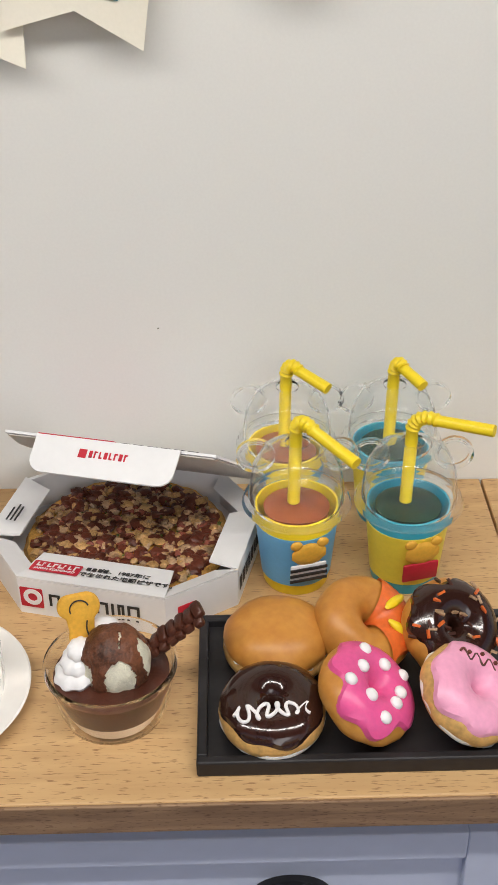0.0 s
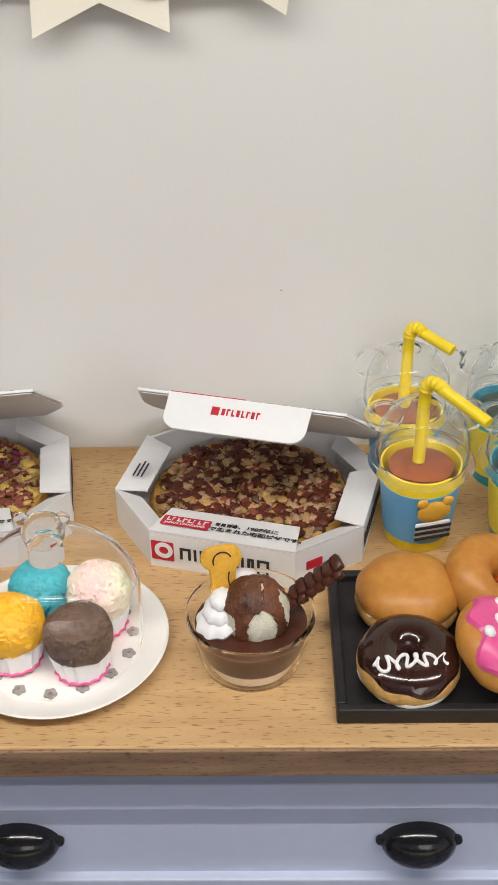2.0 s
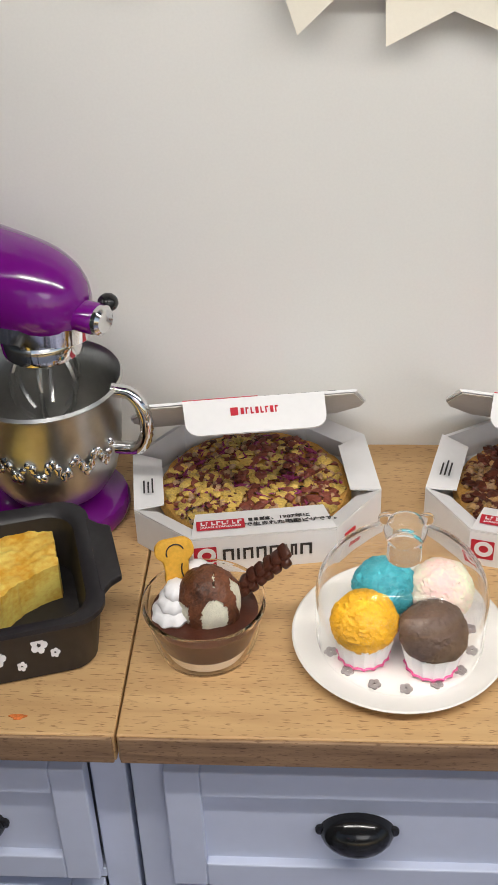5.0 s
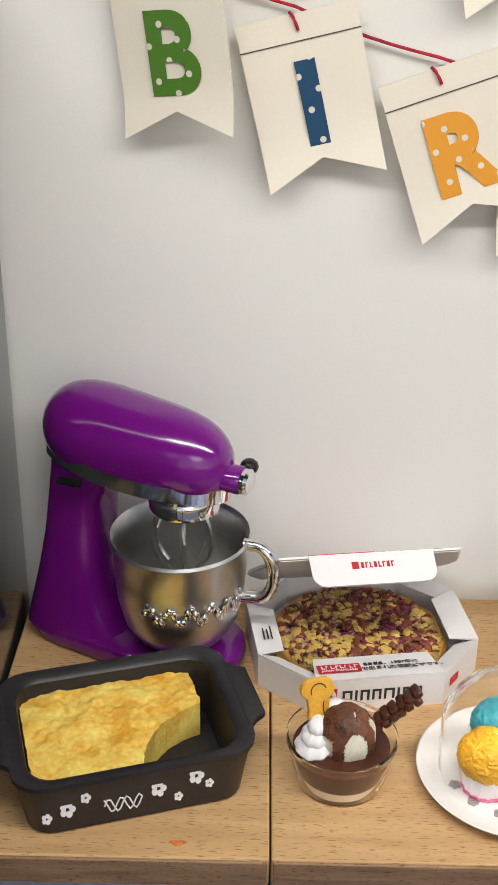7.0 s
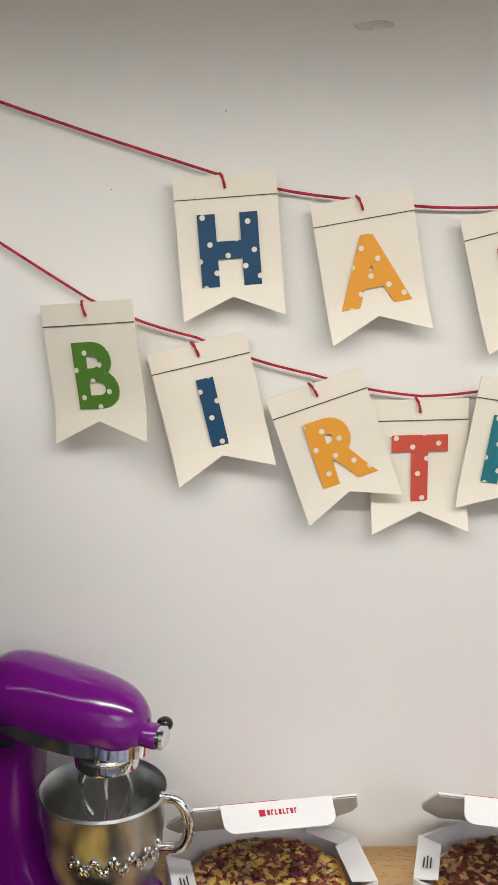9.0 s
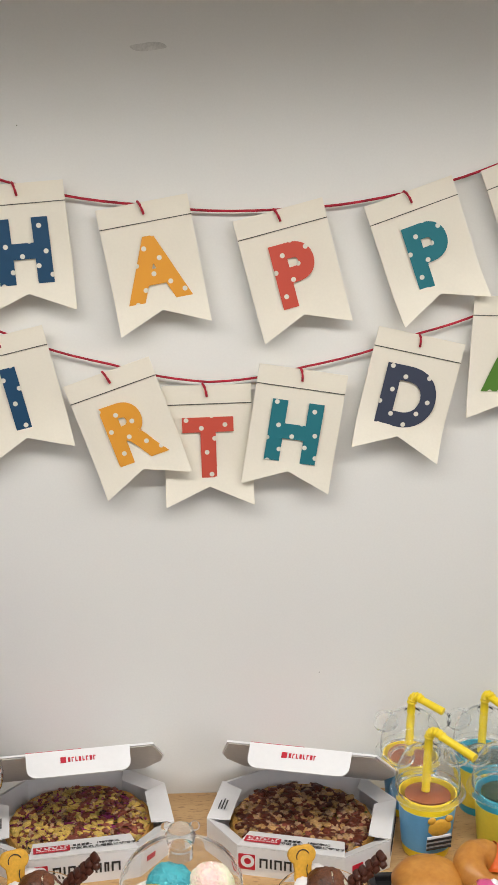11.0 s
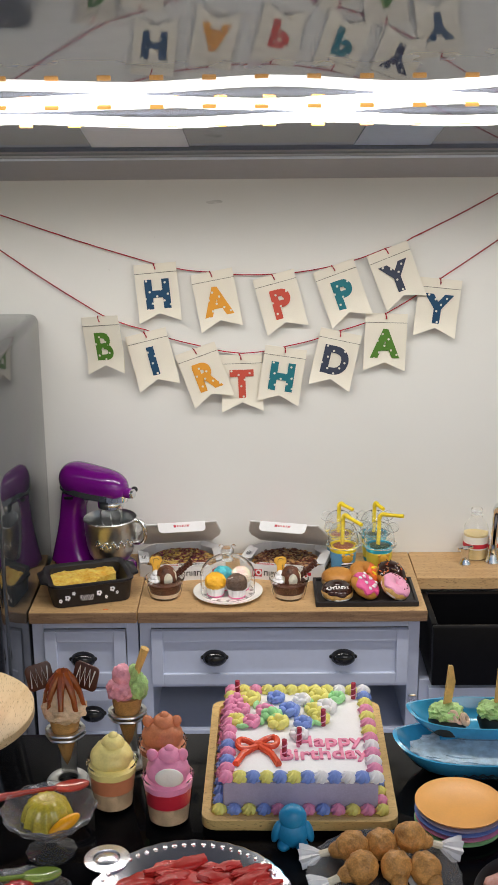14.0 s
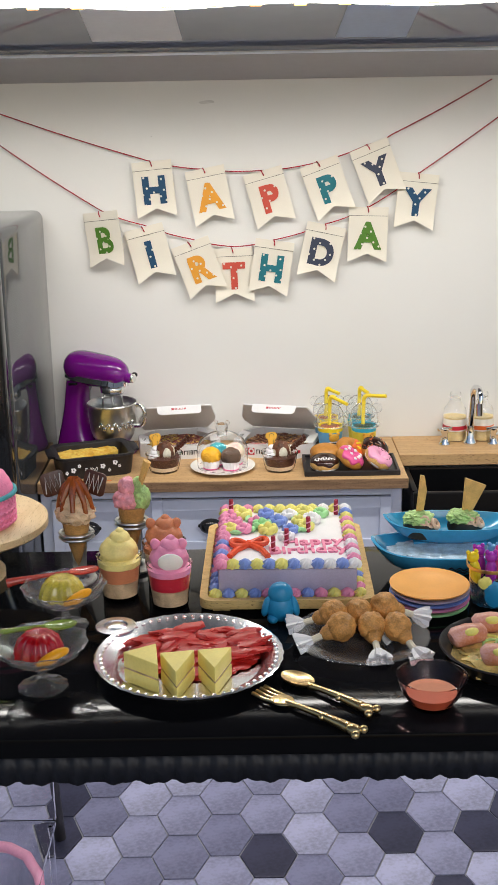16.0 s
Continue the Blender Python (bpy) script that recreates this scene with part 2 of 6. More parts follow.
def tube(points, r, seg=10, taper=1.0):
    bm = bmesh.new()
    pts = [Vector(p) for p in points]
    rings = []
    up = Vector((0.13, 0.2, 1)).normalized()
    for i, p in enumerate(pts):
        d = (pts[min(i + 1, len(pts) - 1)] - pts[max(i - 1, 0)]).normalized()
        s = d.cross(up)
        s = s.normalized() if s.length > 1e-4 else d.cross(Vector((1, 0, 0))).normalized()
        u = s.cross(d)
        k = r[i] if isinstance(r, (list, tuple)) else r * (1 + (taper - 1) * i / max(1, len(pts) - 1))
        rings.append([bm.verts.new(p + (s * math.cos(2 * math.pi * j / seg) + u * math.sin(2 * math.pi * j / seg)) * k)
                      for j in range(seg)])
    for a, b in zip(rings, rings[1:]):
        for j in range(seg):
            bm.faces.new((a[j], a[(j + 1) % seg], b[(j + 1) % seg], b[j]))
    bm.faces.new(rings[0][::-1])
    bm.faces.new(rings[-1])
    bmesh.ops.recalc_face_normals(bm, faces=bm.faces[:])
    return bm


def prism(poly, z0, z1, bevel=0.0):
    """A flat outline in xy given depth in z."""
    bm = bmesh.new()
    f = bm.faces.new([bm.verts.new((x, y, z0)) for x, y in poly])
    r = bmesh.ops.extrude_face_region(bm, geom=[f])
    bmesh.ops.translate(bm, verts=[g for g in r["geom"] if isinstance(g, bmesh.types.BMVert)], vec=(0, 0, z1 - z0))
    bmesh.ops.recalc_face_normals(bm, faces=bm.faces[:])
    if bevel:
        bmesh.ops.bevel(bm, geom=bm.edges[:], offset=bevel, segments=2, profile=0.5, affect='EDGES')
    return bm


def blob(rx, ry, rz, rough=0.15, freq=3.0, sub=3, seed=0, cut=None):
    bm = bmesh.new()
    bmesh.ops.create_icosphere(bm, subdivisions=sub, radius=1)
    for v in bm.verts:
        n = noise.fractal(v.co * freq + Vector((seed * 7.3, seed * 1.7, 0)), 1.0, 2.0, 3)
        k = 1 + rough * n
        v.co = Vector((v.co.x * rx * k, v.co.y * ry * k, v.co.z * rz * k))
        if cut is not None:
            v.co.z = max(v.co.z, cut)
    return bm


def disc(r, z, seg=32):
    return lathe([(0, z), (r, z), (r, z + 0.0003), (0, z + 0.0003)], seg)


def merge(bms):
    """Several shapes joined into one."""
    out = bmesh.new()
    for b in bms:
        me = bpy.data.meshes.new("joined")
        b.to_mesh(me)
        b.free()
        out.from_mesh(me)
        bpy.data.meshes.remove(me)
    return out


def moved(bm, m):
    bmesh.ops.transform(bm, matrix=m, verts=bm.verts[:])
    return bm


def arc(cx, cy, r, a0, a1, n):
    return [(cx + r * math.cos(radians(a0 + (a1 - a0) * i / (n - 1))), cy + r * math.sin(radians(a0 + (a1 - a0) * i / (n - 1))))
            for i in range(n)]


def rrect(w, d, r, n=6):
    """A rectangle with round corners."""
    return (arc(w / 2 - r, d / 2 - r, r, 0, 90, n) + arc(-w / 2 + r, d / 2 - r, r, 90, 180, n)
            + arc(-w / 2 + r, -d / 2 + r, r, 180, 270, n) + arc(w / 2 - r, -d / 2 + r, r, 270, 360, n))


def words(text, size, depth, bold=0.0, spacing=1.0):
    cu = bpy.data.curves.new("lettering", 'FONT')
    cu.body, cu.size, cu.extrude, cu.offset = text, size, depth, bold
    cu.align_x, cu.align_y = 'CENTER', 'CENTER'
    cu.space_character = spacing
    ob = bpy.data.objects.new("lettering", cu)
    scene.collection.objects.link(ob)
    bpy.context.view_layer.update()
    me = bpy.data.meshes.new_from_object(ob.evaluated_get(bpy.context.evaluated_depsgraph_get()))
    bpy.data.objects.remove(ob)
    bm = bmesh.new()
    bm.from_mesh(me)
    bpy.data.meshes.remove(me)
    return bm


TOP = 0.15      # worktop height
TABLE = 0.183   # height of the dining table
SMALL = 0.95    # the tableware is a little smaller than the kitchenware
FLOOR = -0.02
STAND = Matrix.Rotation(radians(90), 4, 'X')   # lays xy outlines upright, facing -y



def tpose(x, y, z, rx=0, ry=0, rz=0):
    """A place for tableware."""
    return pose(x, y, TABLE + (z - TABLE) * SMALL, rx, ry, rz) @ Matrix.Scale(SMALL, 4)


# ---- structure ----
tagged(part("wall_back", box(-0.6, 0.6, 0, 0.03, FLOOR, 0.409), M_WALL),
       "plain off-white painted back wall", "wall", kind="structure")
tagged(part("floor", box(-0.6, 0.6, -1.3, 0, FLOOR - 0.02, FLOOR - 0.0012), M_GROUT),
       "grey floor with pale joints under hexagonal tiles", "floor", kind="structure")
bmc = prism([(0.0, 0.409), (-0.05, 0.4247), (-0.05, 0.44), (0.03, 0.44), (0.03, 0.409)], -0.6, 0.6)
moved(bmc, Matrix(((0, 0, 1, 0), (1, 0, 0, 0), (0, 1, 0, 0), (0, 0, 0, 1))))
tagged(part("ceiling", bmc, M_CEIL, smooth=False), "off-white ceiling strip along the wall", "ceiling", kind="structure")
bmc = prism([(-0.0502, 0.4262), (-0.62, 0.5402), (-0.62, 0.5482), (-0.0502, 0.4342)], -0.6, 0.6)
moved(bmc, Matrix(((0, 0, 1, 0), (1, 0, 0, 0), (0, 1, 0, 0), (0, 0, 0, 1))))
tagged(part("ceiling", bmc, M_ACRYL, smooth=False), "glossy grey acrylic ceiling sheet that mirrors the banner", "ceiling",
       kind="structure")

# strip light on the acrylic
M_LED = glow("led_glow", (1.0, 0.965, 0.9), 5.0)
strip = bpy.data.lights.new("strip_lamp", 'AREA')
strip.shape, strip.size, strip.size_y, strip.energy, strip.color = 'RECTANGLE', 0.6, 0.010, 1.5, (1.0, 0.965, 0.91)
new("strip_lamp", strip).matrix_world = pose(0, -0.192, 0.4510)
M_LEDDOT = glow("phosphor", (1.0, 0.50, 0.12), 0.9)
led = thing("strip_light", pose(0, -0.192, 0.4536), "white glowing LED strip light under the ceiling", "light")
for k, yy in enumerate((-0.024, 0.018)):
    pts = [(x, yy + 0.0012 * math.sin(x * 60 + k), -0.0030 - 0.2 * yy + 0.0012 * math.sin(x * 43 + 2 * k)) for x in np.arange(-0.30, 0.301, 0.01)]
    part("tape", tube(pts, 0.0026, 10), M_LED, led)
    for i in range(24):
        x = -0.276 + i * 0.024 + k * 0.004
        part("diode", moved(box(-.0032, .0032, -.0012, .0012, -.0005, .0005, .0003), pose(x, yy - 0.0036, -0.0050 - 0.2 * yy, 40)), M_LEDDOT, led)

for nm, x0, x1, m, lab in (("taped_sheet", -.131, -.078, mat("white_sheet", (.80, .82, .86), .4, var=.03, scale=60, bump=.05), "white paper sheet taped under the acrylic ceiling"),
                           ("taped_sheet", .020, .061, mat("blue_sheet", (.36, .46, .66), .3, var=.06, scale=60, bump=.05), "pale blue film taped under the acrylic ceiling")):
    bm = prism([(x0, -.150), (x1, -.150), (x1 + .001, -.080), (x0 - .002, -.081)], -.0003, -.0001)
    for v in bm.verts:
        v.co.z += .4262 - (v.co.y + .0502) * .2 - .0002
    tagged(part(nm, bm, m, smooth=False), lab, "paper sheet", "sheets under the ceiling")
tagged(part("edge_strip", box(-.6, .6, -.0620, -.0540, .4236, .4252, .0004), mat("pale_plastic_strip", (.74, .79, .88), .25, var=.03), smooth=False),
       "pale plastic strip along the acrylic edge", "trim", kind="structure")

# ---- cabinets ----
def cup_handle(parent, x, y, z):
    """A black half-bowl pull."""
    bm = bmesh.new()
    bmesh.ops.create_uvsphere(bm, u_segments=24, v_segments=14, radius=1)
    for v in bm.verts:
        v.co = Vector((v.co.x * 0.0080, v.co.y * 0.0062, v.co.z * 0.0056))
        if v.co.y > 0:
            v.co.y = 0
        if v.co.z < -0.0044:
            v.co.z = -0.0044
    fl = moved(prism(rrect(0.0178, 0.0026, 0.0012), 0, 0.0012, 0.0003), pose(0, -0.0001, 0.0006, 90))
    part("handle", merge([bm, fl]), M_BLACK, parent, "black cup handle", m=pose(x, y, z - .0036))


def panel_front(parent, name, x0, x1, z0, z1, y, handle=True, hz=None, hx=()):
    w = 0.0076
    d = part(name, box(x0 + w - .001, x1 - w + .001, y + .0022, y + .004, z0 + w - .001, z1 - w + .001), M_CAB, parent, smooth=False)
    for xa in (x0, x1 - w):
        part("stile", box(xa, xa + w, y, y + .004, z0, z1, .0004), M_CAB, d, smooth=False)
    for za in (z0, z1 - w):
        part("rail", box(x0 + w, x1 - w, y, y + .004, za, za + w, .0004), M_CAB, d, smooth=False)
    for x in hx:
        cup_handle(d, x, y + 0.0022, hz)
    return d


def cabinet(name, x0, x1, label):
    c = thing(name, pose(0, 0, 0), label, "cabinet", "kitchen base cabinets")
    yf = -0.0935
    part("side_panel", box(x0, x0 + .0075, yf, -.002, FLOOR, .1424, .0004), M_CAB, c, smooth=False)
    part("side_panel", box(x1 - .0075, x1, yf, -.002, FLOOR, .1424, .0004), M_CAB, c, smooth=False)
    part("top_rail", box(x0 + .0075, x1 - .0075, yf, yf + .006, .1358, .1424, .0003), M_CAB, c, smooth=False)
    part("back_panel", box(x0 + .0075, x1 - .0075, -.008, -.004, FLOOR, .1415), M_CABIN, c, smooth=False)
    return c, yf


cab, yf = cabinet("base_cabinet", -0.1145, 0.0635, "pale blue-white base cabinet with one wide drawer over an open shelf")
part("middle_rail", box(-.107, .056, yf, yf + .006, .0945, .0985, .0003), M_CAB, cab, smooth=False)
panel_front(cab, "drawer", -.1072, .0562, .0975, .1352, yf - .0035, hz=.1192, hx=(-.0670, .0150))
part("shelf", box(-.107, .056, yf + .002, -.008, .058, .062, .0004), M_CAB, cab, smooth=False)
part("shelf", box(-.107, .056, yf + .002, -.008, -.008, -.004, .0004), M_CAB, cab, smooth=False)
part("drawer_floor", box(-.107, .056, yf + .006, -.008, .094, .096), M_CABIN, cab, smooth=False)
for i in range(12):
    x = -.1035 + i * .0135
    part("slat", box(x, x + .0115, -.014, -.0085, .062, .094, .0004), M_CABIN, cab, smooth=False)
part("knob", lathe([(0, 0), (.0012, 0), (.0012, .002), (.0028, .003), (.0028, .0045), (0, .0055)], 20), M_CHROME, cab,
     m=pose(.0598, yf, .088, 90))
cab2, yf = cabinet("base_cabinet", -0.1828, -0.1155, "pale blue-white base cabinet with two panelled drawers")
panel_front(cab2, "drawer", -.1750, -.1235, .0985, .1352, yf - .0035, hz=.1185, hx=(-.1510,))
part("middle_rail", box(-.1752, -.123, yf, yf + .006, .0945, .0975, .0003), M_CAB, cab2, smooth=False)
panel_front(cab2, "drawer", -.1750, -.1235, .0560, .0940, yf - .0035, hz=.0800, hx=(-.1465,))
panel_front(cab2, "drawer", -.1750, -.1235, .0080, .0545, yf - .0035, hz=.0330, hx=(-.1465,))

for nm, x0, x1 in (("worktop", -.1148, .067), ("worktop", -.1832, -.1152)):
    w = thing(nm, pose(0, 0, 0), "beech worktop with a rounded worn front edge, coloured darker for shade, on the base cabinets", "worktop", "worktops")
    part("board", box(x0, x1, -.1005, -.0002, TOP - .0075, TOP, .0005), M_OAK, w, smooth=False)
    # thin band carries the front face's shade as darker wood colour
    part("shaded_edge_band", box(x0 + .0004, x1 - .0004, -.1012, -.1003, TOP - .0073, TOP - .0003, .0003), M_OAKEDGE_SHADED, w, smooth=False)

# sink side
deck = thing("worktop", pose(0, 0, 0), "narrow beech worktop behind the black sink", "worktop", "worktops")
part("board", box(.0675, .26, -.048, -.0002, TOP - .0085, TOP, .0005), M_OAK, deck, smooth=False)
sink = thing("sink", pose(0, 0, 0), "black farmhouse sink with an apron front", "sink")
part("apron", box(.0700, .26, -.1055, -.100, .100, .1405, .0015), M_SINK, sink)
part("side", box(.0700, .074, -.0998, -.0487, .100, .1405, .0008), M_SINK, sink)
part("back", box(.0742, .26, -.0530, -.0485, .100, .1405), M_SINK, sink)
part("bottom", box(.0742, .26, -.0998, -.0532, .100, .104), M_SINK, sink)
scab = thing("base_cabinet", pose(0, 0, 0), "pale blue-white cabinet under the sink", "cabinet", "kitchen base cabinets")
part("carcass", box(.0640, .26, -.0935, -.002, FLOOR, .0985, .0004), M_CAB, scab, smooth=False)
panel_front(scab, "door", .070, .1500, .000, .0945, -.0975)
panel_front(scab, "door", .152, .2320, .000, .0945, -.0975)


def tap_handle(x, y):
    t = thing("tap_handle", pose(x, y, TOP), "chrome cross tap handle on the wooden worktop", "tap", "sink taps")
    part("stem", lathe([(0, 0), (.0042, 0), (.0042, .001), (.0028, .003), (.0022, .008), (.003, .0095), (.003, .012), (0, .013)], 20), M_CHROME, t)
    part("lever", moved(tube([(-.0055, 0, 0), (-.003, 0, .0003), (0, 0, .0006), (.003, 0, .0003), (.0055, 0, 0)], [.0012, .0008, .001, .0008, .0012], 8), pose(0, 0, .0118, 0, 0, 20)), M_CHROME, t)


tap_handle(.1035, -.024)
tap_handle(.1390, -.024)
fa = thing("faucet", pose(.1225, -.022, TOP, 0, 0, -66), "chrome gooseneck kitchen faucet", "tap")
part("collar", lathe([(0, 0), (.005, 0), (.005, .0015), (.0034, .004), (.0030, .014), (0, .015)], 20), M_CHROME, fa)
gp = [(0, 0, .004), (.001, 0, .02), (.002, 0, .034)] + [(.002 + .0075 - .0075 * math.cos(a), -.0005 * i, .036 + .0085 * math.sin(a)) for i, a in enumerate(np.linspace(0, math.pi, 9))] + [(.0172, -.005, .030)]
part("spout", tube(gp, .0022, 12), M_CHROME, fa)
part("nozzle", tube([(.0170, -.005, .035), (.0173, -.005, .026)], .0028, 12), M_CHROME, fa)


def bottle(x, y, label, lm):
    b = thing("bottle", pose(x, y, TOP), label, "bottle", "bottles by the sink")
    part("glass_body", lathe([(0, 0), (.0078, 0), (.0085, .001), (.0085, .020), (.0080, .024), (.0045, .029), (.0036, .031), (.0036, .033)], 28), M_FROST, b)
    part("contents", lathe([(0, .0006), (.0075, .0006), (.0078, .018), (0, .018)], 24), mat("pale_syrup", (.80, .62, .28), .4), b)
    part("paper_label", lathe([(.0086, .008), (.00875, .008), (.00875, .017), (.0086, .017)], 28), M_CREAM, b)
    part("label_band", lathe([(.00875, .009), (.0089, .009), (.0089, .0120), (.00875, .0120)], 28), lm, b)
    part("cap", lathe([(0, .036), (.0036, .036), (.0040, .0355), (.0040, .0325), (0, .0325)], 20), M_GLASS, b)


bottle(.1130, -.0105, "clear bottle of pale liquid with a red label band", M_RED)
bottle(.1330, -.0105, "clear bottle of pale liquid with an orange label", M_ORANGE)

# fridge
fr = thing("fridge", pose(0, 0, 0), "tall dark grey glossy fridge with rounded edges", "fridge")
part("body", box(-.290, -.1838, -.156, -.001, FLOOR, .323, .006, 4), M_FRIDGE, fr)
part("door", box(-.290, -.1836, -.173, -.157, FLOOR + .006, .321, .004, 3), M_BLACK, fr)
part("handle", tube([(-.197, -.174, .15), (-.197, -.180, .155), (-.197, -.180, .255), (-.197, -.174, .26)], .002, 10), M_CHROME, fr)


tagged(part("wall_smudge", prism([(.0055 * math.cos(a), .0012 * math.sin(a) * (1 + .3 * math.sin(2 * a))) for a in np.linspace(0, 6.2, 24)], 0, .0002), mat("smudge", (.68, .67, .64), .8, var=.15, scale=400), smooth=False, m=pose(-.0656, -.0002, .3945, 90)),
       "faint grey smudge on the painted wall", "smudge")

# ---- banner ----
def flag(letter, x, z, lean, color, y=-.0045, yaw=0):
    f = thing("banner_flag", pose(x, y, z, 0, -lean, 0) @ pose(0, 0, 0, 0, 0, yaw), "cream card pennant with a polka-dot letter " + letter + " on a red cord", "banner", "birthday banner flags")
    w, h, n = .0280, .0385, .0058
    bm = bmesh.new()
    cols, rows_n = 8, 12
    grid = {}
    for side in (0, 1):
        for i in range(cols + 1):
            for j in range(rows_n + 1):
                u, v = i / cols - .5, j / rows_n
                zz = h / 2 - v * h + (n * (1 - abs(u) * 2) * v)
                curl = -.016 * max(0, v - .72) ** 2 - .010 * abs(u) * max(0, v - .72) * (1 + math.sin(x * 90))
                grid[side, i, j] = bm.verts.new((u * w, curl + side * .0005, zz))
    for i in range(cols):
        for j in range(rows_n):
            bm.faces.new((grid[0, i, j], grid[0, i, j + 1], grid[0, i + 1, j + 1], grid[0, i + 1, j]))
            bm.faces.new((grid[1, i, j], grid[1, i + 1, j], grid[1, i + 1, j + 1], grid[1, i, j + 1]))
    for i in range(cols):
        for j in (0, rows_n):
            bm.faces.new((grid[0, i, j], grid[0, i + 1, j], grid[1, i + 1, j], grid[1, i, j]))
    for j in range(rows_n):
        for i in (0, cols):
            bm.faces.new((grid[0, i, j], grid[0, i, j + 1], grid[1, i, j + 1], grid[1, i, j]))
    bmesh.ops.recalc_face_normals(bm, faces=bm.faces[:])
    part("card", bm, M_CARD, f)
    part("fold_line", box(-w / 2, w / 2, -.00025, .0001, h / 2 - .00615, h / 2 - .0059), M_LINE, f, smooth=False)
    part("letter", moved(words(letter, .0250, .00012, .0008 if letter == "B" else .0013), Matrix.Diagonal((.96, 1, 1, 1))), dotted("print_" + letter, color), f, smooth=False, m=pose(0, -.0006, -.0018, 90))
    part("cord_loop", tube([(-.0012, .0006, h / 2 + .0004), (-.0006, -.0008, h / 2 - .0005), (-.0002, -.0010, h / 2 - .0022), (0, -.0006, h / 2 - .0036)], .0004, 6), M_STRING, f)


NAVY, AMBER, CORAL, TEALP, SLATE, LEAF = (.004, .055, .13), (.76, .33, .03), (.56, .075, .045), (.008, .16, .20), (.035, .045, .08), (.075, .20, .02)
for ch, x, z, lean, col, y in (("H", -.1039, .3362, 4.8, NAVY, -.005), ("A", -.0649, .3310, 10.6, AMBER, -.005), ("P", -.0226, .3291, 15.0, CORAL, -.005),
                               ("P", .0184, .3350, 19.8, TEALP, -.005), ("Y", .0537, .3462, 21.5, SLATE, -.006), ("B", -.1406, .3022, 7.0, LEAF, -.0095),
                               ("I", -.1085, .2911, 13.7, NAVY, -.005), ("R", -.0738, .2806, 19.6, AMBER, -.0065), ("T", -.0488, .2745, 1.6, CORAL, -.0035),
                               ("H", -.0218, .2798, -8.6, TEALP, -.006), ("D", .0139, .2904, -12.4, SLATE, -.005), ("A", .0473, .3018, -1.8, LEAF, -.005),
                               ("Y", .0814, .3247, -6.2, NAVY, -.0045)):
    flag(ch, x, z, lean, col, y, -23 if ch == "B" else 0)


def cord(points, label):
    out = []
    for a, b in zip(points, points[1:]):
        for k in range(6):
            u = k / 6
            out.append((a[0] + (b[0] - a[0]) * u, -.0025, a[1] + (b[1] - a[1]) * u - .0010 * math.sin(math.pi * u)))
    out.append((points[-1][0], -.0025, points[-1][1]))
    tagged(part("red_string", tube(out, .00042, 6), M_STRING), label, "string", "banner strings")


cord([(-.262, .406), (-.2113, .3896), (-.1055, .3549), (-.068, .3490), (-.0280, .3475), (.0115, .3525), (.0470, .3640), (.0641, .3709), (.132, .4065)], "thin red cord carrying the upper banner flags")
cord([(-.268, .406), (-.2124, .3686), (-.1425, .3215), (-.113, .3110), (-.0795, .3005), (-.0486, .2945), (-.019, .2990), (.0175, .3095), (.0473, .3205), (.0851, .3451), (.172, .4065)], "thin red cord carrying the lower banner flags")
for i, (x, z) in enumerate(((-.0118, .194), (-.136, .351), (-.105, .372))):
    tagged(part("wall_speck", blob(.0002, .0001, .0002, .2, 3, 1, i), M_LINE, m=pose(x, -.0001, z)), "tiny dark speck on the painted wall", "speck", "wall specks")

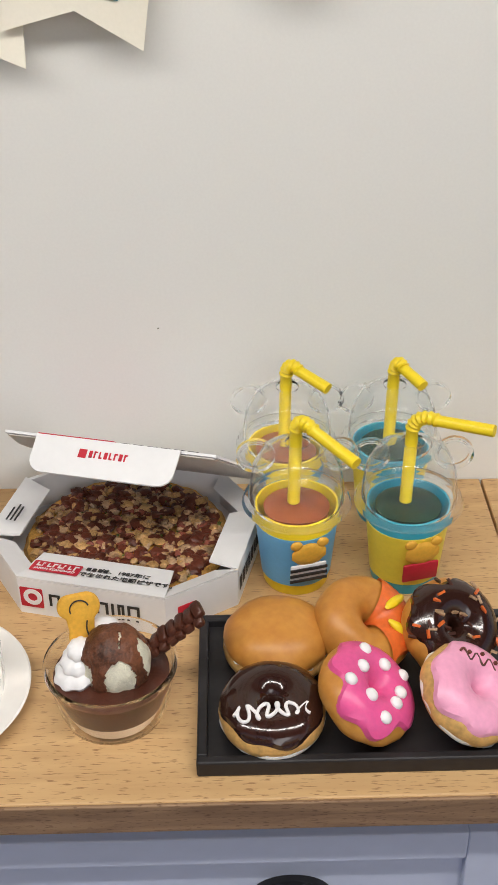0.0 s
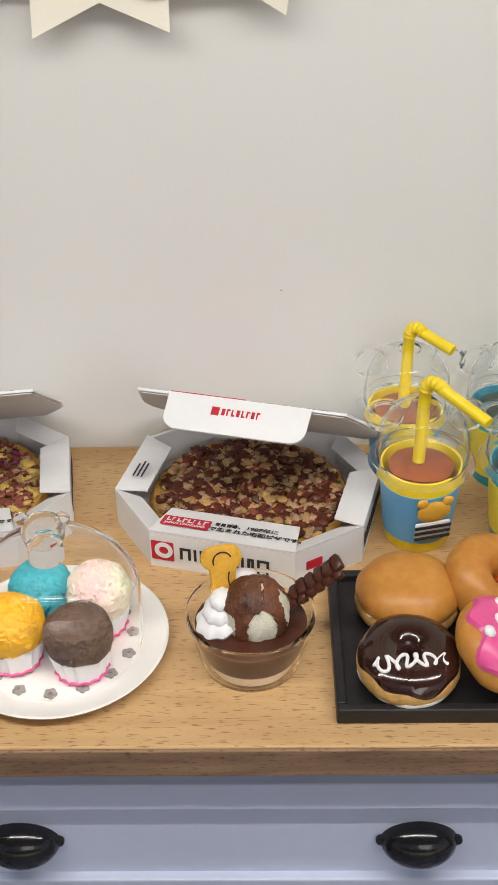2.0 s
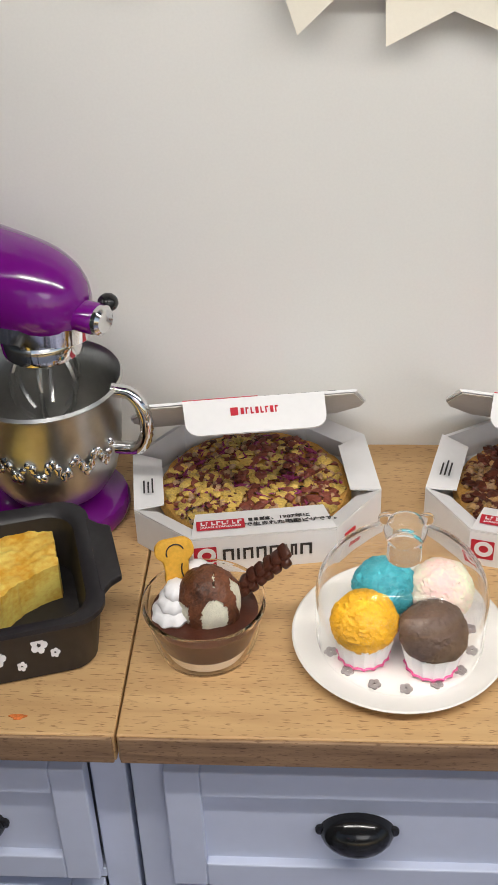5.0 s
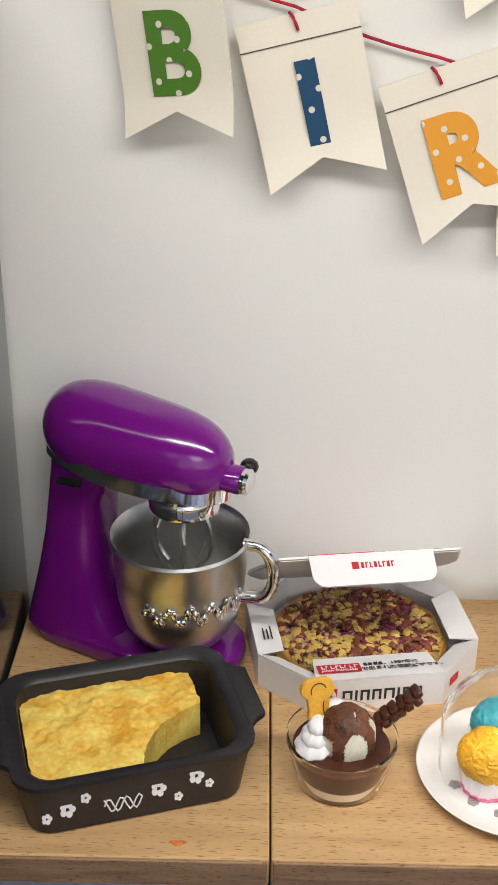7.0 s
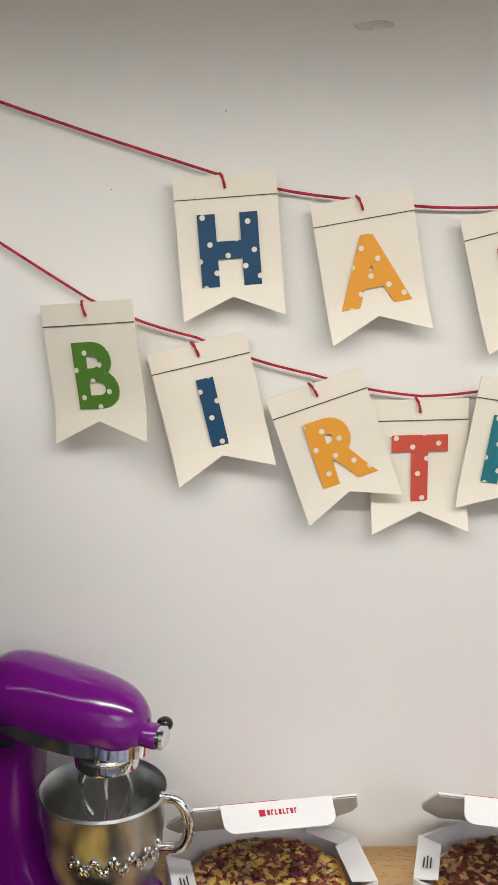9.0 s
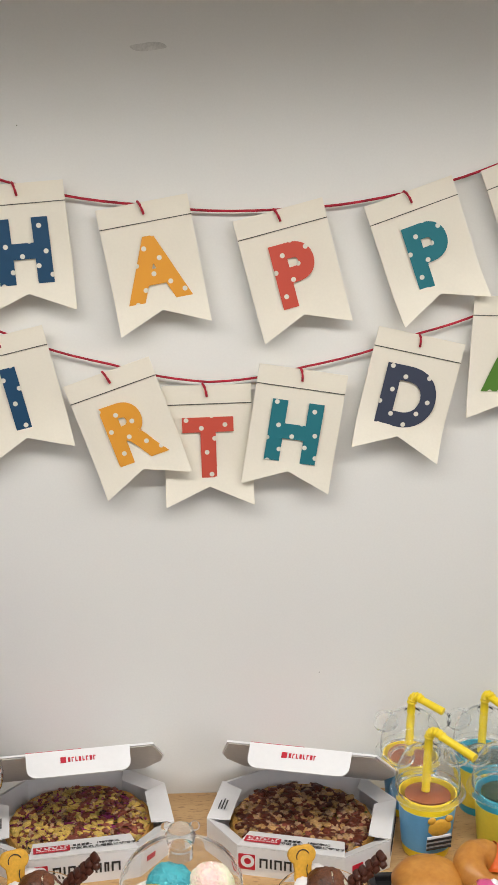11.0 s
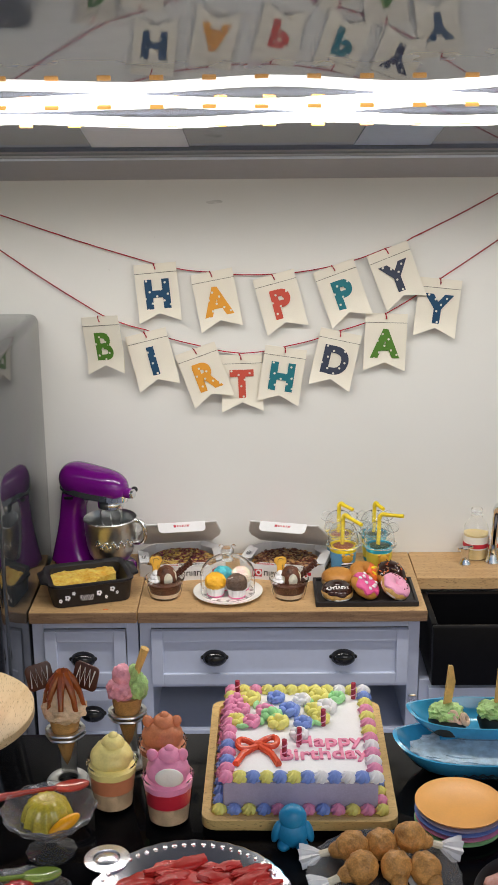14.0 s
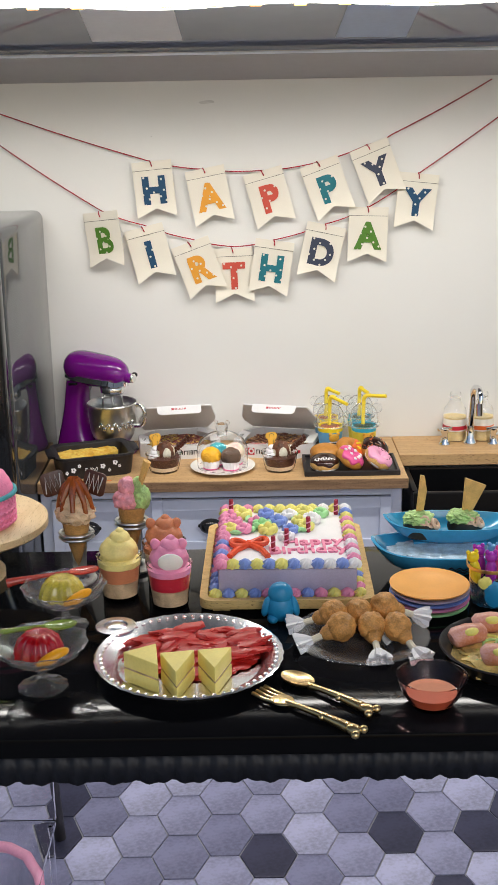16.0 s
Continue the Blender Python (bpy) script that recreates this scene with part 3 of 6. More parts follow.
# ---- pizza boxes ----
def pizza_box(x, y, turn, label, seed):
    rnd = random.Random(seed)
    b = thing("pizza_box", pose(x, y, TOP, 0, 0, turn), label, "pizza box", "pizza boxes")
    w, d, c, h = .0290, .0240, .0125, .0094
    def octo(k):
        return [(-w * k + c, -d * k), (w * k - c, -d * k), (w * k, -d * k + c), (w * k, d * k - c), (w * k - c, d * k), (-w * k + c, d * k), (-w * k, d * k - c), (-w * k, -d * k + c)]
    part("base", prism(octo(1), 0.0, .0007), M_WHITECARD, b, smooth=False)
    o, i = octo(1), octo(.975)
    for k in range(8):
        bm = bmesh.new()
        a0, a1, b0, b1 = o[k], o[(k + 1) % 8], i[k], i[(k + 1) % 8]
        q = [bm.verts.new((*p, z)) for p, z in ((a0, .0007), (a1, .0007), (a1, h), (a0, h), (b0, .0007), (b1, .0007), (b1, h), (b0, h))]
        for f in ((0, 1, 2, 3), (5, 4, 7, 6), (3, 2, 6, 7)):
            bm.faces.new([q[v] for v in f])
        part("side_wall", bm, M_WHITECARD, b, smooth=False)
    # folded tuck panels round the rim
    for k, (dep, drop) in {0: (.0115, -.0022), 2: (.007, -.001), 3: (.004, -.002), 6: (.007, -.001), 1: (.0055, -.003), 7: (.0055, -.003)}.items():
        p0, p1 = Vector(o[k]), Vector(o[(k + 1) % 8])
        e = (p1 - p0).normalized()
        n = Vector((-e.y, e.x))
        s = .0025 if k != 0 else .0015
        bm = bmesh.new()
        q = []
        for zz in (0, .0004):
            for p, z in ((p0, h), (p1, h), (p1 - e * s + n * dep, h + drop), (p0 + e * s + n * dep, h + drop)):
                q.append(bm.verts.new((p.x, p.y, z + zz + .0002)))
        for f in ((4, 5, 6, 7), (3, 2, 1, 0), (0, 1, 5, 4), (1, 2, 6, 5), (2, 3, 7, 6), (3, 0, 4, 7)):
            bm.faces.new([q[v] for v in f])
        part("tuck_flap", bm, M_WHITECARD, b, smooth=False)
    # print on the front panel: plain shapes and bars
    tilt = math.degrees(math.atan2(-.0022, .0115))
    pm = pose(0, -d, h + .0009, tilt)
    bars = [moved(prism(rrect(.0110, .0043, .0003), 0, .0001), pm @ pose(-.0095, .0052, 0))]
    part("red_label", merge(bars), M_RED, b, smooth=False)
    lines = merge(moved(words(("は、1987年に", "日本で生まれた宅配ピザです。")[k], .00185, .00003, .00004), pm @ pose((.0058, .0052)[k], .0066 - .0024 * k, .00006)) for k in range(2))
    part("small_print", lines, M_INK, b, smooth=False)
    part("name_print", merge([moved(box(-.0030 + k * .0013, -.0021 + k * .0013, -.0006, .0006, 0, .0001), pm @ pose(0, .0066, 0)) for k in range(4)]), M_INK, b, smooth=False)
    marks = []
    for i2, l in enumerate((.0012, .0006, .0012, .0012, .0013, .0005, .0009, .0013)):
        marks.append(moved(box(0, l * .28, -.0008, .0008, 0, .0001), pm @ pose(-.0140 + i2 * .0012, .0058, .0001)))
        marks.append(moved(box(0, l * .8, -.0002, .0002, 0, .0001), pm @ pose(-.0140 + i2 * .0012, .0058 + .0006 * (1 if i2 % 2 else -1), .00012)))
    part("label_print", merge(marks), M_WHITECARD, b, smooth=False)
    part("label_line", moved(words("JAPAN STANDARD", .00110, .00003, .00003), pm @ pose(-.0095, .0041, .00012)), M_WHITECARD, b, smooth=False)
    fm = pose(0, -d - .0001, .0047, 90)
    part("front_mark", merge([moved(prism(rrect(.0052, .0052, .0003), 0, .0001), fm @ pose(-.0135, 0, 0))]), M_RED, b, smooth=False)
    part("front_mark_ring", moved(lathe([(.0011, 0), (.0021, 0), (.0021, .0002), (.0011, .0002), (.0011, 0)], 20), fm @ pose(-.0132, .0003, .0001)), M_WHITECARD, b)
    lets, xx = [], -.0095
    for l in (.0032, .0014, .0030, .0030, .0034, .0014, .0022, .0034):
        e1 = xx + l - .0007
        if l > .002:
            lets += [moved(box(*q, 0, .0001), fm) for q in ((xx, xx + .0006, -.0016, .0016), (e1 - .0006, e1, -.0016, .0016), (xx + .0006, e1 - .0006, .0010, .0016))]
        else:
            lets.append(moved(box(xx, xx + .0006, -.0016, .0016, 0, .0001), fm))
        xx += l
    part("front_print", merge(lets), M_INK, b, smooth=False)
    sm = Matrix.Translation((w - c / 2 + .0001, -d + c / 2 - .0001, .0050)) @ Matrix.Rotation(radians(45), 4, 'Z') @ STAND
    part("side_print", moved(box(-.0060, -.0020, -.0010, .0012, 0, .0002), sm), M_RED, b, smooth=False)
    sm = Matrix.Translation((w + .0001, 0, .0047)) @ Matrix.Rotation(radians(90), 4, 'Z') @ STAND
    part("side_print", merge([moved(box(-.010 + k * .0026 + q, -.0094 + k * .0026 + q, -.0017, .0017, 0, .0001), sm) for k in range(8) for q in (0, .0011)]), M_INK, b, smooth=False)
    sm = pose(-w + .0035, 0, h + .0012 - .0003)
    part("flap_print", merge([moved(box(-.0012 + r * .0010, -.0008 + r * .0010, -.006, -.006 + rnd.uniform(.004, .008), 0, .0001), sm) for r in range(3)]), M_INK, b, smooth=False)
    # raised lid, hinged at the back
    lid = part("lid", prism([(-.024, 0), (.024, 0), (.0285, -.011), (.0285, -.018), (.0235, -.0375), (-.0235, -.0375), (-.0285, -.018), (-.0285, -.011)], 0, .0006), M_WHITECARD, b, smooth=False,
               m=pose(0, d - .0015, h + .0008, -40))
    part("lid_lining", prism([(-.0235, -.0005), (.0235, -.0005), (.028, -.011), (.028, -.018), (.023, -.037), (-.023, -.037), (-.028, -.018), (-.028, -.011)], -.0004, -.0001), M_CARDIN, lid, smooth=False)
    part("lid_print", prism([(-.016, -.012), (.001, -.012), (.001, -.0373), (-.016, -.0373)], .0007, .0009), M_RED, lid, smooth=False)
    part("lid_print", merge([box(.0020 + k * .003, .0042 + k * .003, -.036, -.031, .0007, .0009) for k in range(6)]), M_INK, lid, smooth=False)
    fl = part("front_flap", prism([(-.0160, 0), (.0160, 0)] + arc(.0125, -.0058, .0033, 0, -90, 6) + arc(-.0125, -.0058, .0033, -90, -180, 6), 0, .0005), M_WHITECARD, lid, smooth=False,
              m=pose(0, -.0375, .0004, 40 + 26))
    part("flap_mark", box(-.0055, -.0038, -.0046, -.0026, .0005, .0007), M_RED, fl, smooth=False)
    tagged(part("flap_print", merge([box(-.0032 + k * .0011, -.0029 + k * .0011 + .0004 * (k % 3 == 0), -.0044, -.0028, .0005, .0007) for k in range(8)]
                                    + [box(-.0032 + k * .0011, -.0025 + k * .0011, -.0044 + .0013 * (k % 2), -.0041 + .0013 * (k % 2), .0005, .0007) for k in range(8)]), M_RED, fl, smooth=False), kind="stuff")
    return b


def pizza(x, y, turn, label, palette, seed):
    rnd = random.Random(seed)
    p = thing("pizza", pose(x, y, TOP + .0009, 0, 0, turn), label, "pizza", "pizzas in open boxes")
    bm = lathe([(0, 0), (.0215, 0), (.0232, .0012), (.0236, .0026), (.0226, .0040), (.0212, .0040), (.0200, .0034), (.010, .0034), (0, .0036)], 64)
    for v in bm.verts:
        n = noise.fractal(v.co * 400 + Vector((seed, 0, 0)), 1, 2, 3)
        v.co += Vector((v.co.x, v.co.y, 0)).normalized() * .0006 * n + Vector((0, 0, .0004 * n if v.co.z > .003 else 0))
    part("crust", bm, M_CRUST, p)
    for nm, m, count, size, flat in palette:
        shapes = []
        for i in range(int(count * 2.1)):
            r, a = .0213 * math.sqrt(rnd.random()), rnd.uniform(0, 6.283)
            s = size * .7 * rnd.uniform(.6, 1.4)
            if flat > 1:
                sh = blob(s * flat, s * .4, s * .35, .5, 2, 2, i + seed)
            else:
                sh = blob(s, s * rnd.uniform(.6, 1.2), s * flat, .55, 2, 2, i + seed)
            shapes.append(moved(sh, pose(r * math.cos(a), r * math.sin(a), .0040 + rnd.uniform(0, .0006), rnd.uniform(-20, 20), rnd.uniform(-20, 20), rnd.uniform(0, 360))))
        tagged(part(nm, merge(shapes), m, p), kind="stuff")


M_CHEESE = mat("melted_cheese", (.50, .29, .11), .4, var=.4, scale=600, bump=.6)
M_SAUCE = mat("tomato_sauce", (.12, .028, .014), .35, var=.4, scale=600, bump=.5)
M_HAM = mat("ham", (.26, .07, .045), .4, var=.3, scale=600, bump=.4)
M_SHRIMP = mat("pale_topping", (.50, .31, .17), .4, var=.4, scale=600, bump=.4)
M_HERB = mat("herb", (.10, .14, .03), .5, var=.3)
M_ONION = mat("red_onion", (.27, .03, .12), .4, var=.3)
M_NORI = mat("dark_strip", (.02, .02, .015), .5, var=.3)
M_YCHEESE = mat("yellow_cheese", (.70, .48, .12), .4, var=.35, scale=600, bump=.6)
pizza_box(-.0197, -.0285, -14.5, "open white cardboard pizza box with red label on the worktop", 3)
pizza_box(-.0913, -.0262, 8.5, "open white cardboard pizza box leaning lid, on the worktop", 4)
pizza(-.0197, -.0270, -14.5, "small pizza with dark sauce and pale toppings", (("sauce", M_SAUCE, 170, .0021, .45), ("cheese", M_CHEESE, 95, .0016, .6), ("topping", M_SHRIMP, 110, .0013, .8), ("ham", M_HAM, 60, .0013, .6), ("herb", M_HERB, 70, .0005, .8)), 11)
pizza(-.0913, -.0248, 8.5, "small pizza with yellow cheese, ham and onion", (("cheese", M_YCHEESE, 110, .0019, .4), ("ham", M_HAM, 120, .0015, .5), ("onion", M_ONION, 130, .0010, 2.2), ("sauce", M_SAUCE, 60, .0013, .4), ("seaweed", M_NORI, 45, .0006, 4.2), ("topping", M_SHRIMP, 90, .0011, .7)), 12)


# ---- sundaes ----
def sundae(x, y, turn, seed):
    s = thing("sundae_cup", pose(x, y, TOP, 0, 0, turn), "clear cup of layered chocolate dessert with ice cream on the worktop", "dessert", "chocolate sundaes")
    s.scale = (.87, .87, .92)
    part("cup", lathe([(0, 0), (.0104, 0), (.0114, .0008), (.0126, .0045), (.0136, .0100), (.0140, .0128), (.0147, .0134), (.0147, .0144), (.0140, .0146), (.0135, .0136), (.0131, .0100), (.0121, .0048), (.0108, .0014), (0, .0012)], 56), M_GLASS, s)
    part("cream_layer", lathe([(0, .0015), (.0100, .0015), (.0112, .0046), (0, .0046)], 40), M_CUSTARD, s)
    part("chocolate_layer", lathe([(0, .0047), (.0113, .0047), (.0124, .0088), (.0128, .0112), (.007, .0118), (0, .0118)], 40), M_CHOC, s)
    at = pose(.0012, -.0004, .0142)
    part("vanilla_ice", moved(blob(.0076, .0072, .0082, .05, 4, 4, seed), at), M_VANICE, s)
    shell = blob(.0080, .0076, .0086, .05, 4, 5, seed)
    gone = []
    for f in shell.faces:
        c = f.calc_center_median()
        wob = .0003 * math.sin(c.x * 900 + 1) + .0003 * math.sin(c.z * 800)
        front = c.y < 0 and abs(c.x - .0016) < .0036 * math.sqrt(max(0, 1 - (max(0, c.z + .001) / .0062) ** 2)) + wob
        flank = c.x > .0052 and abs(c.y + .0010) < .0024 + wob and c.z < .0066
        if front or flank or (c.x < -.0045 and c.z < .003):
            gone.append(f)
    bmesh.ops.delete(shell, geom=gone, context='FACES')
    bmesh.ops.solidify(shell, geom=shell.faces[:], thickness=.0005)
    part("chocolate_coat", moved(shell, at), M_CHOCICE, s)
    curl = []
    for k in range(3):
        r0 = .0056 - .0013 * k
        curl.append(moved(lathe([(0, -.0018), (r0 * .7, -.0016), (r0 * .95, -.0008), (r0, 0), (r0 * .92, .0008), (r0 * .7, .0014), (0, .0019)], 54, .045, 9), pose(-.0070 + .0004 * k, -.0012 + .0005 * k, .0130 + .0023 * k, 8, -14, 25 * k)))
    curl.append(moved(blob(.0040, .0034, .0042, .08, 2, 3, 4), pose(-.0015, .0060, .0165)))
    part("whipped_cream", merge(curl), M_WHITE, s)
    for k in range(6):
        for q in (0, 1):
            part("chocolate_nub", box(-.0012, .0012, -.0019, .0019, -.0010, .0010, .0006), M_CHOC, s, m=pose(.0098 + k * .0019, .0026 + .0008 * q, .0148 + k * .0016 + .0018 * q, 18 * (k % 2), -40, 12 * (k % 3 - 1)))
    # plain rounded biscuit on a short stalk
    bm_at = pose(-.0062, .0050, .0205, 78, 0, 12)
    prof = arc(.0014, .0044, .0030, -60, 100, 10) + arc(-.0024, .0046, .0026, 90, 250, 9) + arc(-.0004, -.0026, .0028, 150, 350, 10)
    part("biscuit", moved(prism(prof, 0, .0020, .0005), bm_at), M_COOKIE, s, "plain yellow rounded biscuit")
    part("biscuit_line", moved(tube([(*p, .0021) for p in arc(-.0002, .0042, .0021, 20, 200, 14)], .00016, 6), bm_at), M_INK, s)
    part("biscuit_line", moved(tube([(.0012 - .0003 * math.sin(q), .0014 - q * .0011, .0021) for q in range(5)], .00016, 6), bm_at), M_INK, s)
    return s


sundae(-.0190, -.0775, 0, 1)
sundae(-.0990, -.0755, 4, 2)

# ---- cake dome ----
pl = thing("plate", pose(-.0585, -.0735, TOP), "white china plate with grey flower print on the worktop", "plate")
part("dish", lathe([(0, .0006), (.013, .0006), (.0135, 0), (.0150, 0), (.0155, .0008), (.0222, .0024), (.0226, .0030), (.0222, .0032), (.0180, .0020), (0, .0018)], 64), M_PORC, pl)
rnd = random.Random(5)
for i in range(11):
    a = radians(200 + i * 24)
    part("flower_print", merge([moved(disc(.0006, 0, 8), pose(.0008 * math.cos(k * 1.2566), .0008 * math.sin(k * 1.2566), 0)) for k in range(5)]), M_GRAYFLOWER, pl,
         m=pose(.0152 * math.cos(a), .0152 * math.sin(a), .00205, 0, 0, rnd.uniform(0, 72)))
dm = thing("cake_dome", pose(-.0585, -.0735, TOP + .0022), "clear plastic cake dome with a round knob on the plate", "cake dome")
dm.scale = (.98, .98, .94)
outer = [(.0178, 0), (.0180, .004), (.0180, .0125)] + [(.0180 * math.cos(a), .0125 + .0140 * math.sin(a)) for a in np.linspace(.1, 1.5, 12)]
inner = [(r - .0006 if r > .001 else r, max(0, z - .0006)) for r, z in outer[::-1]]
part("dome", lathe([*outer, (0, .0266), (0, .0260), *inner, (.0178, 0)], 64), M_GLASS, dm)
part("knob", lathe([(0, .0228), (.0036, .0228), (.0034, .0262), (.0030, .0270), (.0040, .0280), (.0044, .0300), (.0036, .0322), (.0018, .0328), (0, .0324)], 32), M_LID, dm)
for s in (-1, 1):
    part("knob_ear", moved(blob(.0016, .0011, .0016, 0, 1, 3), pose(s * .0040, 0, .0330)), M_GLASS, dm)


def scoop(x, y, m, label, seed):
    c = thing("ice_cream_cup", pose(x, y, TOP + .0022), label, "cupcake", "ice cream scoops under the dome")
    part("paper_cup", lathe([(0, 0), (.0048, 0), (.0062, .0062), (.0058, .0062), (.0046, .0006), (0, .0006)], 48, .035, 16), M_WHITECARD, c)
    part("pink_trim", lathe([(.0049, 0), (.0053, .0004), (.0054, .0009), (.0050, .0009)], 48, .05, 16), M_PINK, c)
    bm = bmesh.new()
    bmesh.ops.create_icosphere(bm, subdivisions=5, radius=1)
    for v in bm.verts:
        p = v.co.copy()
        warp = noise.fractal(p * 2.2 + Vector((seed * 5.1, 0, seed)), 1, 2, 3)
        ridge = math.sin((p.z * 1.3 + p.x * .5 * math.sin(seed * 2.0) + warp * .9) * 13)
        k = 1 + .05 * warp + .028 * ridge + .012 * noise.noise(p * 14)
        v.co = Vector((p.x * .0068 * k, p.y * .0068 * k, p.z * .0062 * k))
    part("ice_cream", moved(bm, pose(0, 0, .0090)), m, c)


scoop(-.0662, -.0792, M_YELICE, "yellow ice cream scoop in a white paper cup", 1)
scoop(-.0526, -.0818, M_BROWNICE, "brown chocolate ice cream scoop in a white paper cup", 2)
scoop(-.0618, -.0688, M_TEALICE, "turquoise mint ice cream scoop in a white paper cup", 3)
scoop(-.0500, -.0692, M_PISTICE, "pale green and pink ice cream scoop in a paper cup", 4)

# ---- tray of buns ----
tr = thing("tray", pose(.0298, -.0745, TOP), "black rectangular tray with a low rim on the worktop", "tray")
part("tray_floor", box(-.0322, .0322, -.0202, .0202, 0, .0018, .0003), M_BLACKMAT, tr, smooth=False)
part("rim", merge([box(-.0325, .0325, -.0205, -.0185, 0, .0036, .0004), box(-.0325, .0325, .0185, .0205, 0, .0036, .0004), box(-.0325, -.0305, -.0185, .0185, 0, .0036, .0004), box(.0305, .0325, -.0185, .0185, 0, .0036, .0004)]), M_BLACKMAT, tr, smooth=False)
DZ = TOP + .0019


def ring_cake(R, r, flat=.8, seed=0, bump_=.04):
    bm = bmesh.new()
    N, K = 48, 20
    vs = [[None] * K for _ in range(N)]
    for i in range(N):
        a = 2 * math.pi * i / N
        for j in range(K):
            b = 2 * math.pi * j / K
            p = Vector(((R + r * math.cos(b)) * math.cos(a), (R + r * math.cos(b)) * math.sin(a), r * flat * math.sin(b)))
            p *= 1 + bump_ * noise.noise(p * 220 + Vector((seed * 3, 0, 0)))
            vs[i][j] = bm.verts.new(p)
    for i in range(N):
        for j in range(K):
            bm.faces.new((vs[i][j], vs[(i + 1) % N][j], vs[(i + 1) % N][(j + 1) % K], vs[i][(j + 1) % K]))
    return bm


def icing(R, r, flat, wave, seed, a0=0, a1=360, n=60):
    """A skin over the upper part of a ring cake, with a wavy hem."""
    bm = bmesh.new()
    K = 14
    vs = []
    full = a1 - a0 >= 360
    for i in range(n if full else n + 1):
        a = radians(a0 + (a1 - a0) * i / n)
        lo = radians(22) + wave * math.sin(a * 7 + seed) * .5 + wave * .5 * math.sin(a * 3 + seed * 2)
        row = []
        for j in range(K):
            b = lo + (math.pi + radians(38) - lo) * j / (K - 1)
            k = r + .0007 * (1 if 0 < j < K - 1 else 0)
            row.append(bm.verts.new(((R + k * math.cos(b)) * math.cos(a), (R + k * math.cos(b)) * math.sin(a), k * flat * math.sin(b))))
        vs.append(row)
    m = len(vs)
    for i in range(m if full else m - 1):
        for j in range(K - 1):
            bm.faces.new((vs[i][j], vs[(i + 1) % m][j], vs[(i + 1) % m][j + 1], vs[i][j + 1]))
    return bm


def doughnut(x, y, z, rx, ry, rz, label, icing_m, wave, seed, dough=M_DOUGH):
    d = thing("doughnut", pose(x, y, z, rx, ry, rz), label, "doughnut", "buns on the tray")
    d.scale = (.85, .85, .85)
    part("dough", ring_cake(.0066, .0052, .95, seed), dough, d)
    if dough is M_DOUGH:
        part("seam", moved(ring_cake(.0067, .0050, .50, seed + 3), pose(0, 0, -.0015)), M_CREAM, d)
    part("icing", icing(.0066, .0052, .95, wave, seed), icing_m, d)
    return d


d1 = doughnut(.0116, -.0848, DZ + .0045, 8, 0, 0, "ring doughnut with dark chocolate icing and white piped squiggle", M_DARKICING, .22, 1)
sq = []
for k in range(90):
    u = k / 89
    x = -.0086 + .0168 * u + .0007 * math.sin(u * 50)
    sq.append((x, -.0052 + .0021 * math.sin(u * 36) * (1 - .3 * u) + .0020 * u, .0059 - .0016 * abs(u - .45)))
part("piping", tube(sq, .00042, 8), M_WHITE, d1, "white piped icing squiggle")
d2 = doughnut(.0290, -.0845, DZ + .0078, 10, 36, 0, "ring doughnut with bright pink icing and white dots", M_PINK, .55, 2, M_GOLDBUN)
for k in range(9):
    a = k * .698
    rr = .0066 + (.0018 if k % 2 else -.0012)
    part("icing_dot", moved(blob(.0016, .0016, .0011, 0, 1, 2), pose(rr * math.cos(a), rr * math.sin(a), .0056 - (.0005 if k % 2 else 0))), M_WHITE, d2)
d3 = doughnut(.0482, -.0848, DZ + .0074, 14, 32, 0, "ring doughnut with pale pink icing and cherry piping", M_LPINK, .30, 3)
part("piping", tube([(-.006 + .0005 * k, .006 + .0012 * math.sin(k * .9), .0054) for k in range(20)], .0003, 6), M_SAUCE, d3)
for k in range(7):
    part("sprinkle", moved(blob(.0006, .0006, .0005, 0, 1, 1), pose(.0075 * math.cos(k * .5 - .9), .0075 * math.sin(k * .5 - .9), .0058)), M_SAUCE, d3)
d4 = doughnut(.0475, -.0670, DZ + .0080, 30, 30, -10, "doughnut with chocolate icing and nut sprinkles", M_DARKICING, .5, 4, M_GOLDBUN)
rnd = random.Random(8)
for k in range(34):
    a, b = rnd.uniform(0, 6.28), rnd.uniform(.5, 2.3)
    part("sprinkle", box(-.0010, .0010, -.0003, .0003, -.0003, .0003), (M_SHRIMP, M_CHOC, M_ORANGE)[k % 3], d4, smooth=False,
         m=pose((.0066 + .0060 * math.cos(b)) * math.cos(a), (.0066 + .0060 * math.cos(b)) * math.sin(a), .0058 * math.sin(b), rnd.uniform(-30, 30), rnd.uniform(-30, 30), rnd.uniform(0, 180)))
d5 = thing("doughnut", pose(.0305, -.0655, DZ + .0080, 28, 22, 15), "golden ring doughnut with orange and yellow icing on one side", "doughnut", "buns on the tray")
d5.scale = (.9, .9, .9)
part("dough", ring_cake(.0064, .0053, 1.0, 5), M_GOLDBUN, d5)
part("icing", icing(.0064, .0053, 1.0, .4, 2, -70, 70, 30), M_ORANGE, d5)
for a in (-25, 35):
    part("icing_dot", moved(blob(.0040, .0012, .0009, .05, 1, 2), pose(.0066 * math.cos(radians(a)), .0066 * math.sin(radians(a)), .0057, 0, 10, a)), M_YELLOW, d5)
d6 = thing("bun", pose(.0132, -.0672, DZ), "round golden filled bun with a cream seam", "bun", "buns on the tray")
d6.scale = (1, 1, .9)
